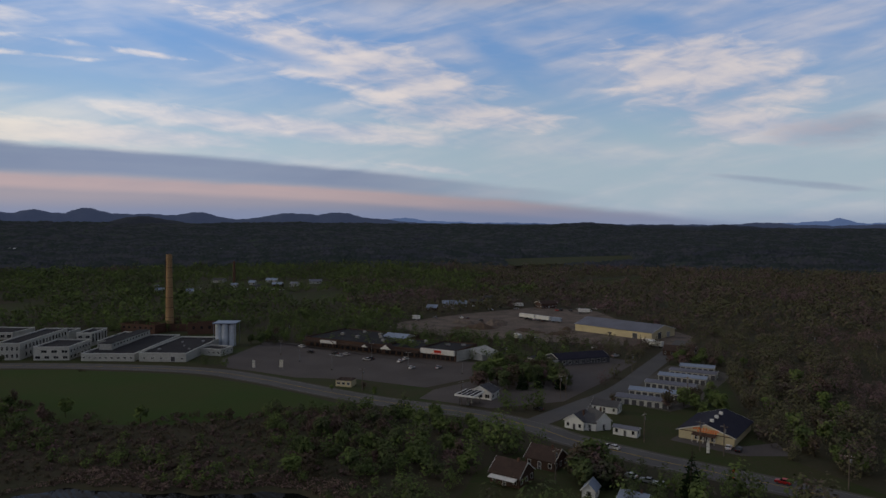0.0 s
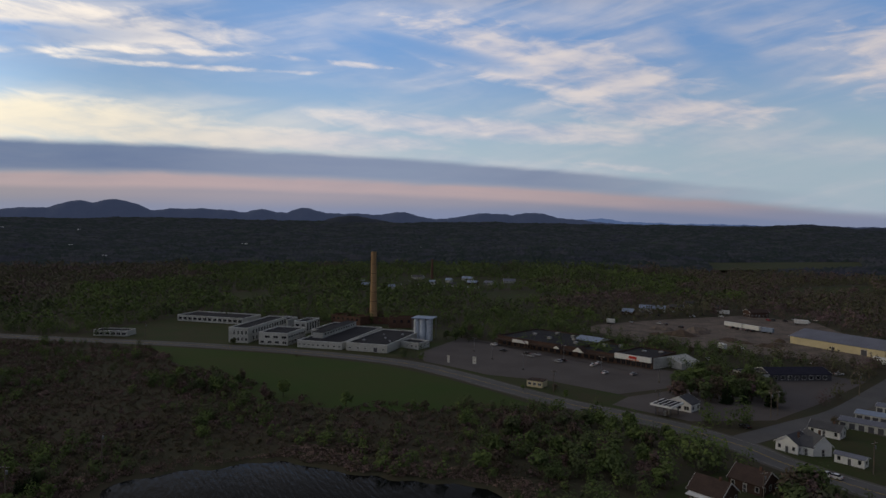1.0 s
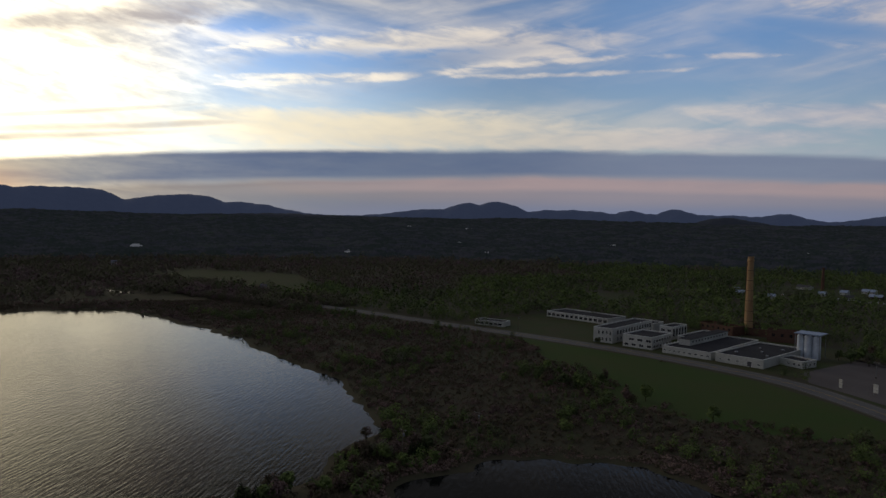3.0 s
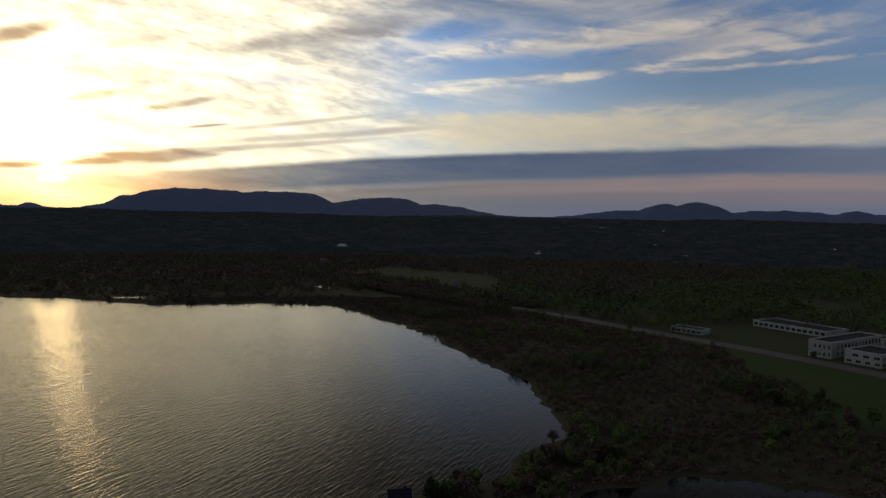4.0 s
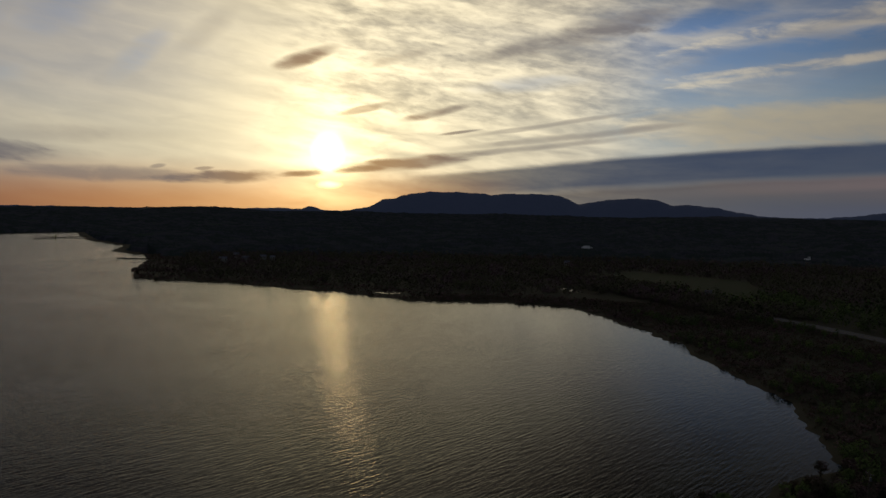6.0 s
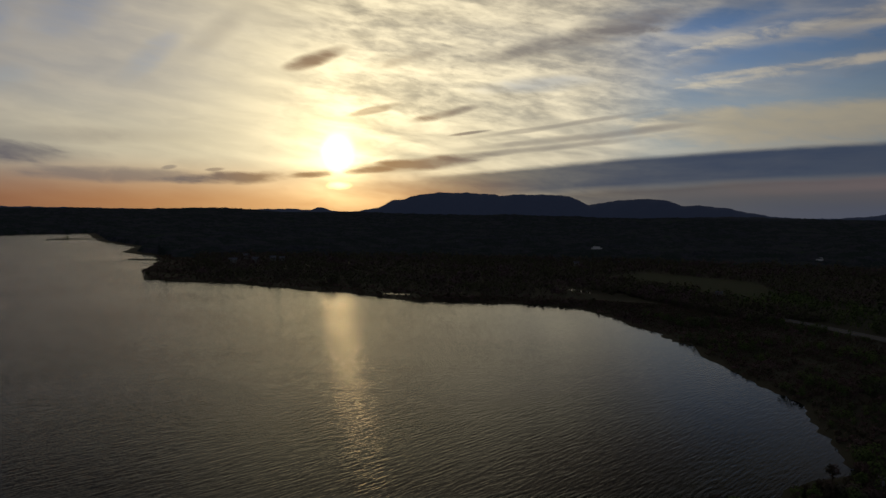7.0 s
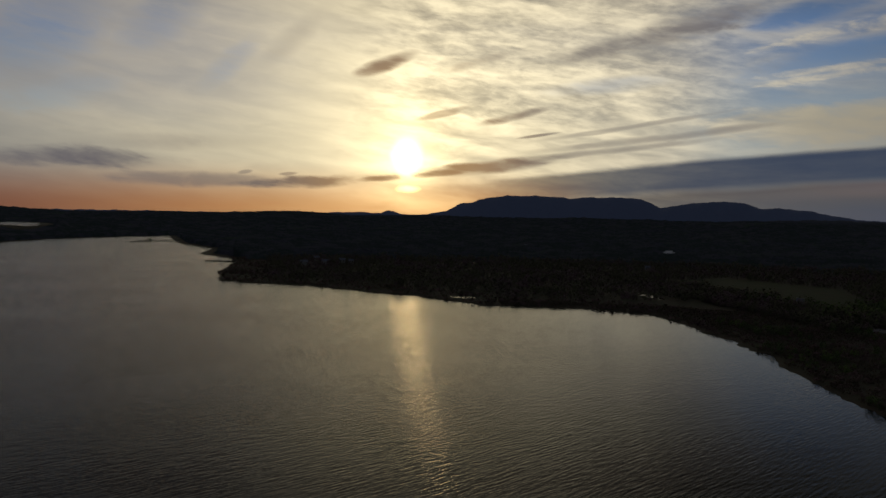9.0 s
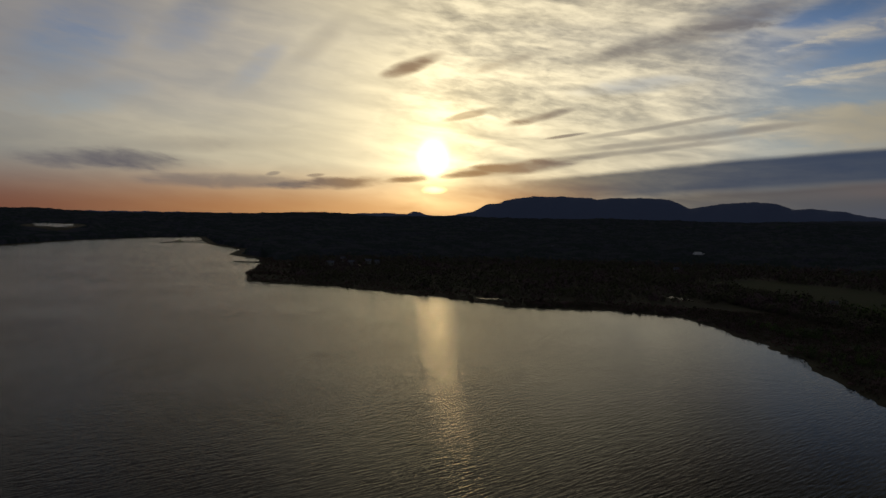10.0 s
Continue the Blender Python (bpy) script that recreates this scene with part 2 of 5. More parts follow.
scene.world = world

sun_data = bpy.data.lights.new("sun", "SUN")
sun_data.energy, sun_data.angle, sun_data.color = 0.022, radians(3.0), (1.0, 0.6, 0.26)
sun = new("sun", sun_data)
sun.matrix_world = look(SUN_DIR * 300, (0, 0, 0))

# ---------------------------------------------------------------- materials


def mat(name, a, b=None, scale=0.3, rough=0.85, metal=0.0, bump=0.0, fine_scale=None, spec=0.08):
    """A surface of two tones, broken by noise at two sizes (per metre), with a fine relief."""
    m = bpy.data.materials.new(name)
    m.use_nodes = True
    t = m.node_tree
    p = t.nodes["Principled BSDF"]
    b = b or tuple(v * 0.7 for v in a)
    geo = t.nodes.new("ShaderNodeNewGeometry")
    big, small = t.nodes.new("ShaderNodeTexNoise"), t.nodes.new("ShaderNodeTexNoise")
    for n, s, d in ((big, scale, 4), (small, fine_scale or scale * 9, 3)):
        t.links.new(geo.outputs["Position"], n.inputs["Vector"])
        n.inputs["Scale"].default_value, n.inputs["Detail"].default_value = s, d
    add = t.nodes.new("ShaderNodeMath")
    add.operation = "ADD"
    t.links.new(big.outputs["Fac"], add.inputs[0])
    t.links.new(small.outputs["Fac"], add.inputs[1])
    r = t.nodes.new("ShaderNodeMapRange")
    t.links.new(add.outputs[0], r.inputs[0])
    r.inputs[1].default_value, r.inputs[2].default_value = 0.75, 1.25
    mx = t.nodes.new("ShaderNodeMix")
    mx.data_type = "RGBA"
    t.links.new(r.outputs[0], mx.inputs[0])
    mx.inputs[6].default_value, mx.inputs[7].default_value = (*a, 1), (*b, 1)
    t.links.new(mx.outputs[2], p.inputs["Base Color"])
    p.inputs["Roughness"].default_value, p.inputs["Metallic"].default_value = rough, metal
    p.inputs["Specular IOR Level"].default_value = spec
    if bump:
        bp = t.nodes.new("ShaderNodeBump")
        bp.inputs["Strength"].default_value, bp.inputs["Distance"].default_value = bump, 0.1
        t.links.new(small.outputs["Fac"], bp.inputs["Height"])
        t.links.new(bp.outputs[0], p.inputs["Normal"])
    return m


def foliage(name, tones, patch=0.012, tree=0.11):
    """Leaves: tones picked by noise of a stand's size and of a tree's size, varied leaf by leaf."""
    m = bpy.data.materials.new(name)
    m.use_nodes = True
    t = m.node_tree
    p = t.nodes["Principled BSDF"]
    geo = t.nodes.new("ShaderNodeNewGeometry")
    total = None
    for s, d, k in ((patch, 3, 1.0), (tree, 1, 0.9)):
        n = t.nodes.new("ShaderNodeTexNoise")
        t.links.new(geo.outputs["Position"], n.inputs["Vector"])
        n.inputs["Scale"].default_value, n.inputs["Detail"].default_value = s, d
        w = t.nodes.new("ShaderNodeMath")
        w.operation = "MULTIPLY_ADD"
        t.links.new(n.outputs["Fac"], w.inputs[0])
        w.inputs[1].default_value = k
        if total:
            t.links.new(total, w.inputs[2])
        else:
            w.inputs[2].default_value = 0.0
        total = w.outputs[0]
    w = t.nodes.new("ShaderNodeMath")
    w.operation = "MULTIPLY_ADD"
    t.links.new(geo.outputs["Random Per Island"], w.inputs[0])
    w.inputs[1].default_value = 0.16
    t.links.new(total, w.inputs[2])
    r = t.nodes.new("ShaderNodeMapRange")
    t.links.new(w.outputs[0], r.inputs[0])
    r.inputs[1].default_value, r.inputs[2].default_value = 0.66, 1.38
    ramp = t.nodes.new("ShaderNodeValToRGB")
    els = ramp.color_ramp.elements
    while len(els) < len(tones):
        els.new(0.5)
    for i, c in enumerate(tones):
        els[i].position, els[i].color = i / (len(tones) - 1), (c[0] * 1.14, c[1] * 1.08, c[2] * 1.12, 1)
    t.links.new(r.outputs[0], ramp.inputs[0])
    t.links.new(ramp.outputs[0], p.inputs["Base Color"])
    p.inputs["Roughness"].default_value, p.inputs["Specular IOR Level"].default_value = 0.9, 0.0
    # thin leaves pass light on, so a crown shades softly: normals lean upwards
    lean = t.nodes.new("ShaderNodeVectorMath")
    lean.operation = "MULTIPLY_ADD"
    lean.inputs[1].default_value, lean.inputs[2].default_value = (0.5, 0.5, 0.5), (0, 0, 0.5)
    t.links.new(geo.outputs["Normal"], lean.inputs[0])
    unit = t.nodes.new("ShaderNodeVectorMath")
    unit.operation = "NORMALIZE"
    t.links.new(lean.outputs[0], unit.inputs[0])
    t.links.new(unit.outputs[0], p.inputs["Normal"])
    return m


M_LEAF = foliage("spring_leaves", [(0.11, 0.09, 0.08), (0.075, 0.092, 0.045), (0.085, 0.12, 0.044), (0.125, 0.178, 0.05), (0.115, 0.1, 0.078)])
M_BARE = foliage("bare_brown_wood", [(0.14, 0.1, 0.098), (0.15, 0.108, 0.1), (0.1, 0.096, 0.062), (0.11, 0.122, 0.058), (0.14, 0.104, 0.098)])
M_SHRUB = foliage("marsh_shrub", [(0.07, 0.05, 0.046), (0.14, 0.1, 0.088), (0.07, 0.07, 0.036), (0.13, 0.09, 0.078), (0.19, 0.14, 0.115)], 0.02, 0.09)
M_REED = foliage("dead_reeds", [(0.2, 0.15, 0.115), (0.15, 0.11, 0.088), (0.24, 0.18, 0.135)], 0.05, 0.3)
# far woods: leaf tones pushed towards blue in place of aerial haze
M_CANOPY_HAZE = foliage("hazed_far_canopy", [(0.03, 0.04, 0.044), (0.06, 0.066, 0.078), (0.034, 0.05, 0.042), (0.066, 0.07, 0.08), (0.05, 0.072, 0.052)], 0.006, 0.02)
M_PINE = foliage("needles", [(0.012, 0.022, 0.01), (0.02, 0.034, 0.014)])
M_BARK = mat("bark", (0.09, 0.07, 0.05), (0.05, 0.04, 0.03), 2.0)
M_FLOOR = mat("forest_floor", (0.052, 0.054, 0.03), (0.068, 0.056, 0.038), 0.03, 0.95, bump=0.4, fine_scale=0.5)
M_GRASS = mat("meadow_grass", (0.036, 0.074, 0.014), (0.058, 0.066, 0.022), 0.02, 0.95, bump=0.5, fine_scale=1.2)
M_ROUGH = mat("rough_grass", (0.042, 0.06, 0.02), (0.062, 0.056, 0.03), 0.06, 0.95, bump=0.5, fine_scale=0.8)
M_ASPHALT = mat("old_asphalt", (0.1, 0.097, 0.096), (0.135, 0.13, 0.126), 0.08, 0.85, bump=0.2, fine_scale=3)
M_LOT = mat("lot_asphalt", (0.09, 0.08, 0.075), (0.125, 0.11, 0.104), 0.05, 0.9, bump=0.2, fine_scale=2)
M_GRAVEL = mat("gravel", (0.13, 0.12, 0.1), (0.085, 0.08, 0.066), 0.1, 0.95, bump=0.3, fine_scale=2)
M_SAND = mat("bare_soil", (0.21, 0.168, 0.138), (0.095, 0.08, 0.068), 0.09, 0.95, bump=0.4, fine_scale=0.7)

M_LINE = mat("road_line_paint", (0.34, 0.33, 0.3), (0.16, 0.155, 0.145), 0.6, 0.8)
M_YELLOW = mat("yellow_line_paint", (0.5, 0.36, 0.08), (0.36, 0.26, 0.06), 0.6, 0.8)

# water: dark, smooth, with wind ripples
M_WATER = bpy.data.materials.new("lake_water")
M_WATER.use_nodes = True
_t = M_WATER.node_tree
_p = _t.nodes["Principled BSDF"]
_p.inputs["Base Color"].default_value = (0.006, 0.007, 0.007, 1)
_p.inputs["Roughness"].default_value = 0.07
_p.inputs["IOR"].default_value = 1.33
_p.inputs["Specular IOR Level"].default_value = 0.1
_g = _t.nodes.new("ShaderNodeNewGeometry")
_map = _t.nodes.new("ShaderNodeMapping")
_map.vector_type = "TEXTURE"
_map.inputs["Rotation"].default_value = (0, 0, radians(128))
_map.inputs["Scale"].default_value = (6, 1.0, 1)
_t.links.new(_g.outputs["Position"], _map.inputs["Vector"])
_n = _t.nodes.new("ShaderNodeTexNoise")
_n.inputs["Scale"].default_value, _n.inputs["Detail"].default_value, _n.inputs["Roughness"].default_value = 1.0, 3, 0.5
_t.links.new(_map.outputs[0], _n.inputs["Vector"])
# smooth lanes lie between the ruffled stretches
_w = _t.nodes.new("ShaderNodeTexNoise")
_w.inputs["Scale"].default_value, _w.inputs["Detail"].default_value = 0.009, 4
_t.links.new(_g.outputs["Position"], _w.inputs["Vector"])
_r = _t.nodes.new("ShaderNodeMapRange")
_r.inputs[1].default_value, _r.inputs[2].default_value, _r.inputs[3].default_value, _r.inputs[4].default_value = 0.35, 0.65, 0.7, 1.0
_t.links.new(_w.outputs["Fac"], _r.inputs[0])
_b = _t.nodes.new("ShaderNodeBump")
_b.inputs["Distance"].default_value = 0.28
_xyz = _t.nodes.new("ShaderNodeSeparateXYZ")
_t.links.new(_g.outputs["Position"], _xyz.inputs[0])
_lee = _t.nodes.new("ShaderNodeMapRange")
_lee.inputs[1].default_value, _lee.inputs[2].default_value, _lee.inputs[3].default_value, _lee.inputs[4].default_value = 40, 150, 1.0, 0.4
_t.links.new(_xyz.outputs["Y"], _lee.inputs[0])
_calm = _t.nodes.new("ShaderNodeMath")
_calm.operation = "MULTIPLY"
_t.links.new(_r.outputs[0], _calm.inputs[0])
_t.links.new(_lee.outputs[0], _calm.inputs[1])
_t.links.new(_calm.outputs[0], _b.inputs["Strength"])
_t.links.new(_n.outputs["Fac"], _b.inputs["Height"])
_t.links.new(_b.outputs[0], _p.inputs["Normal"])

# ---------------------------------------------------------------- land and lake
LAKE = [(-900, -1100), (-1504, -930), (-1839, -942), (-2068, -909), (-2257, -824), (-2330, -770), (-1784, -567), (-1519, -409), (-1328, -379), (-1202, -291), (-1094, -258), (-933, -237),
        (-801, -202), (-777, -160), (-755, -97), (-691, -23), (-668, 21), (-633, 46), (-601, 73), (-593, 117), (-583, 163), (-558, 199), (-511, 209), (-453, 212), (-390, 212), (-344, 204),
        (-310, 198), (-275, 196), (-237, 185), (-213, 174), (-189, 162), (-184, 148), (-178, 130), (-166, 116), (-166, 96), (-160, 72), (-125, 48), (-40, 30), (30, -60), (60, -250), (-100, -800)]
POND = [(-140, 124), (-146, 140), (-146, 151), (-141, 164), (-131, 180), (-118, 193), (-108, 199), (-98, 198), (-84, 195), (-68, 196), (-51, 198), (-40, 195), (-34, 180), (-40, 150), (-70, 100), (-115, 95)]
ROAD = [(-900, 300), (-620, 318), (-467, 342), (-404, 350), (-346, 354), (-267, 363), (-187, 364), (-125, 355), (-88, 336), (-55, 313), (-25, 294), (10, 277), (34, 258), (46, 242), (68, 222), (96, 201), (122, 180), (170, 138), (260, 60)]
SIDE = [(34, 262), (58, 290), (81, 318), (112, 372), (145, 431), (158, 456)]


def inside(poly, x, y):
    px_, py_ = np.array(poly, float).T
    qx, qy = np.roll(px_, -1), np.roll(py_, -1)
    hit = np.zeros(np.shape(x), bool)
    for a, b, c, d in zip(px_, py_, qx, qy):
        if b != d:
            hit ^= ((b > y) != (d > y)) & (x < (c - a) * (y - b) / (d - b) + a)
    return hit


def dist(line, x, y, closed=False):
    """Distance to a line of points."""
    p = np.array(line, float)
    q = np.roll(p, -1, 0) if closed else p[1:]
    best = np.full(np.shape(x), 1e9)
    for (a, b), (c, d) in zip(p, q):
        k = np.clip(((x - a) * (c - a) + (y - b) * (d - b)) / ((c - a) ** 2 + (d - b) ** 2), 0, 1)
        best = np.minimum(best, np.hypot(x - a - k * (c - a), y - b - k * (d - b)))
    return best


def smooth(v, a, b):
    k = np.clip((v - a) / (b - a), 0, 1)
    return k * k * (3 - 2 * k)


def waves(x, y, size, seed):
    """Cheap smooth noise, about -1 to 1, of bumps of that size."""
    rng = np.random.RandomState(seed)
    out_ = np.zeros(np.shape(x))
    for k in range(7):
        a = rng.rand() * 2 * np.pi
        f = 2 * np.pi / size * (0.6 + 0.8 * rng.rand())
        out_ = out_ + np.sin((np.cos(a) * x + np.sin(a) * y) * f + rng.rand() * 7)
    return out_ / 3.2


def shore(x, y):
    """Signed distance to the nearest water: under 0 in it. The line is broken by small inlets."""
    rag = 3.0 * waves(x, y, 40, 5) + 1.5 * waves(x, y, 14, 6)
    best = None
    for poly in (LAKE, POND):
        d = dist(poly, x, y, True) * np.where(inside(poly, x, y), -1, 1)
        best = d if best is None else np.minimum(best, d)
    return best + rag * smooth(np.abs(best), 60, 5)


def land(x, y):
    """Height of dry land: flat by the lake, rising far off to the hills."""
    r, yaw = np.hypot(x, y), np.degrees(np.arctan2(-x, y))
    h = (76 - 20 * smooth(-yaw, 0, 22)) * smooth(r, 2300, 4700)
    h = h + 9 * waves(x, y, 900, 2) * smooth(r, 900, 2200) + 14 * np.exp(-((yaw - 4) / 9) ** 2 - ((r - 1500) / 260) ** 2) + 16 * np.exp(-((yaw + 22) / 10) ** 2 - ((r - 1700) / 300) ** 2)
    h = h + 10 * np.exp(-((yaw + 33) / 14) ** 2 - ((r - 700) / 200) ** 2)
    basin = smooth(r, 2150, 2400) * (1 - smooth(r, 3300, 3450)) * smooth(yaw, 114.5, 115.5) * (1 - smooth(yaw, 121, 122))
    h = h + (28 - h) * basin
    return np.maximum(h, 0) * smooth(r, 900, 1200)


def sheet(name, verts, quads, material, smooth_=True):
    me = bpy.data.meshes.new(name)
    verts, quads = np.asarray(verts, np.float32), np.asarray(quads, np.int32)
    me.vertices.add(len(verts))
    me.vertices.foreach_set("co", verts.ravel())
    me.loops.add(quads.size)
    me.loops.foreach_set("vertex_index", quads.ravel())
    me.polygons.add(len(quads))
    me.polygons.foreach_set("loop_start", np.arange(len(quads), dtype=np.int32) * quads.shape[1])
    me.polygons.foreach_set("use_smooth", np.full(len(quads), smooth_))
    me.update(calc_edges=True)
    me.materials.append(material)
    return new(name, me)


def grid_quads(n, m):
    i = (np.arange(n - 1)[:, None] * m + np.arange(m - 1)).ravel()
    return np.stack([i, i + 1, i + m + 1, i + m], 1)


yaws = np.radians(np.concatenate([np.arange(-40, 128, 0.28), np.arange(128, 320.1, 2.0)]))
radii = np.concatenate([[0.5, 30, 60, 90], 110 * 1.0135 ** np.arange(284)])
ya, ra = np.meshgrid(yaws, radii, indexing="ij")
gx, gy = -np.sin(ya) * ra, np.cos(ya) * ra
sd = shore(gx, gy)
gz = np.where(sd < 6, np.clip(sd, -25, 6) * 0.12 - 0.72, land(gx, gy) * smooth(sd, 6, 300))
ground = sheet("ground", np.stack([gx, gy, gz], -1).reshape(-1, 3), grid_quads(*gx.shape)[:, ::-1], M_FLOOR)
tagged(ground, "brown and green woodland floor reaching to distant hills", "ground", kind="structure")

wx = np.array([-4200, 700, 700, -4200.0])
wy = np.array([-3000, -3000, 420, 420.0])
water = sheet("water", np.stack([wx, wy, np.full(4, -0.75)], 1), [[0, 1, 2, 3]], M_WATER, False)
tagged(water, "calm grey lake water with fine wind ripples reflecting the evening sky", "lake", kind="structure")

# far hills against the sky, each range a sheet of relief; the farther, the bluer its painted haze


def hazy_hill_cover(name, a, b, haze_glow, strength):
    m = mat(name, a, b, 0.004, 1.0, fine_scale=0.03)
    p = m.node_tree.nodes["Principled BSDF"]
    # aerial haze painted in: the hills emit a faint blue over bluish tones
    p.inputs["Emission Color"].default_value, p.inputs["Emission Strength"].default_value = (*haze_glow, 1), strength
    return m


M_HILL = hazy_hill_cover("hazed_wooded_hills", (0.02, 0.024, 0.034), (0.014, 0.018, 0.026), (0.24, 0.32, 0.6), 0.1)
M_HILL_FAR = hazy_hill_cover("haze_blue_far_hills", (0.03, 0.04, 0.07), (0.024, 0.032, 0.056), (0.26, 0.4, 0.78), 0.24)
M_HILL_NEAR = hazy_hill_cover("hazed_dark_near_hills", (0.02, 0.022, 0.02), (0.012, 0.014, 0.014), (0.24, 0.3, 0.5), 0.03)


def hills(name, r0, base, shapes, label, cover_=None):
    """A range at the distance r0; shapes: yaw, elevation of the top, half width left and right, squareness."""
    ys = np.arange(-60, 150, 0.12)
    top = np.full(ys.shape, base)
    for yaw, el, left, right, sq in shapes:
        d = ys - yaw
        w_ = np.where(d > 0, left, right)
        top = np.maximum(top, base + (el - base) * np.exp(-np.abs(d / w_) ** sq))
    top = top + 0.02 * np.sin(ys * 3.1) + 0.012 * np.sin(ys * 8.3 + 1) + 0.01 * np.sin(ys * 21.0) + 0.006 * np.sin(ys * 47.0)
    rr = np.linspace(-325, 160, 13)
    yy, dd = np.meshgrid(np.radians(ys), rr, indexing="ij")
    crest = 75 + r0 * np.tan(np.radians(top))[:, None]
    z = 15 + (crest - 15) * np.cos(np.clip(dd / np.where(dd < 0, 330, 200), -1, 1) * 1.5)
    z = z + 4 * np.sin(yy * 160 + dd * 0.02) * (dd < -10) * smooth(crest, 90, 140)
    x, y = -np.sin(yy) * (r0 + dd), np.cos(yy) * (r0 + dd)
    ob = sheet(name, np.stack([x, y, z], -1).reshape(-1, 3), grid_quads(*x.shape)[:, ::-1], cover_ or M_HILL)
    return tagged(ob, label, "hills", kind="structure")


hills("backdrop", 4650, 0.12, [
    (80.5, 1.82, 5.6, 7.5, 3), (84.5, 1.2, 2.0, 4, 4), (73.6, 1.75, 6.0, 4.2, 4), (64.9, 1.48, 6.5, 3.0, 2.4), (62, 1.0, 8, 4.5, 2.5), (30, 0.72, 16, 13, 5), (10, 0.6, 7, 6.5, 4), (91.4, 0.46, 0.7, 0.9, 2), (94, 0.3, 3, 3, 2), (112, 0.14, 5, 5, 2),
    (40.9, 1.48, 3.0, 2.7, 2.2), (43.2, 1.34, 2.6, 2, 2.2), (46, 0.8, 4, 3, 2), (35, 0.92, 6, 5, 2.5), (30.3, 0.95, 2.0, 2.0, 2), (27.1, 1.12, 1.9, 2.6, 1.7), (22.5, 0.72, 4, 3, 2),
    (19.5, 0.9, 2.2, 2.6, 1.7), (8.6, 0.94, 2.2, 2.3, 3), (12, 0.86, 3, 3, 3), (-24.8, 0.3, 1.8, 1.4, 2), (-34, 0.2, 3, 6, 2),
], "low wooded hills tinted blue-grey for haze, on the horizon")
hills("backdrop", 4780, 0.1, [(3.4, 0.56, 1.8, 2.5, 2), (0.5, 0.3, 4, 4, 2), (-5, 0.22, 4, 4, 2), (-29.4, 0.62, 1.0, 1.4, 1.5), (-29.2, 0.42, 4.0, 2.6, 1.6), (-33, 0.3, 3, 5, 2), (21, 0.5, 4, 4, 2)], "far mountains painted pale blue for haze, beyond the hills", M_HILL_FAR)
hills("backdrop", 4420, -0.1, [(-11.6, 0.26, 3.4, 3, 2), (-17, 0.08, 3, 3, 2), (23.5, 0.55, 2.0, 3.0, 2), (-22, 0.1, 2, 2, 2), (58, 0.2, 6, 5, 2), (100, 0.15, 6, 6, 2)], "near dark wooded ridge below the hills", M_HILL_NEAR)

# ---------------------------------------------------------------- vegetation in the mass
FIELD = [(-300, 352), (-187, 355), (-128, 345), (-92, 327), (-60, 305), (-42, 289), (-62, 272), (-102, 258), (-150, 258), (-190, 285), (-250, 325)]
LOT = [(-126, 452), (-112, 446), (-122, 384), (-112, 362), (-92, 352), (-72, 340), (-40, 336), (-8, 320), (28, 352), (30, 372), (10, 384), (-85, 434)]
YARD = [(-40, 512), (0, 470), (59, 452), (100, 440), (150, 428), (170, 470), (165, 500), (140, 560), (135, 610), (85, 640), (20, 590), (-30, 540)]
FACTORY = [(-350, 368), (-225, 371), (-140, 366), (-112, 372), (-108, 440), (-125, 470), (-150, 480), (-230, 478), (-345, 466)]
STORES = [(20, 284), (52, 296), (75, 330), (108, 385), (90, 398), (36, 372), (20, 340), (-4, 316), (-10, 300)]
HOMES = [(34, 250), (60, 222), (110, 180), (125, 192), (112, 222), (112, 245), (140, 345), (145, 372), (125, 380), (76, 300), (52, 276)]
NEAR = [(5, 190), (45, 180), (60, 205), (44, 232), (28, 232), (10, 210)]
VERGE = [(-112, 372), (-92, 346), (-50, 318), (-5, 290), (20, 292), (-8, 320), (-40, 338), (-72, 342), (-92, 354)]
FIELD_N = [(-173, 753), (-118, 790), (-85, 705), (-141, 640)]
HEATH = [(120, 1440), (440, 1640), (380, 1380), (115, 1190)]
CUT = [(165, 941), (296, 1045), (268, 929), (150, 860)]
PATCH = [(-421, 628), (-383, 670), (-341, 603), (-372, 565)]
FIELD_W = [(-850, 305), (-594, 388), (-640, 440), (-770, 500), (-900, 430)]
TOWN = [(-330, 800), (-170, 790), (-110, 860), (-140, 930), (-340, 930)]
FAR_POND = [(-math.sin(radians(q)) * r, math.cos(radians(q)) * r) for q, r in ((115.8, 2140), (120.5, 2140), (120.5, 3320), (115.8, 3320))]
OPEN = (FIELD, LOT, YARD, FACTORY, STORES, HOMES, NEAR, VERGE, FIELD_W, FIELD_N, HEATH, CUT, PATCH, TOWN, FAR_POND)


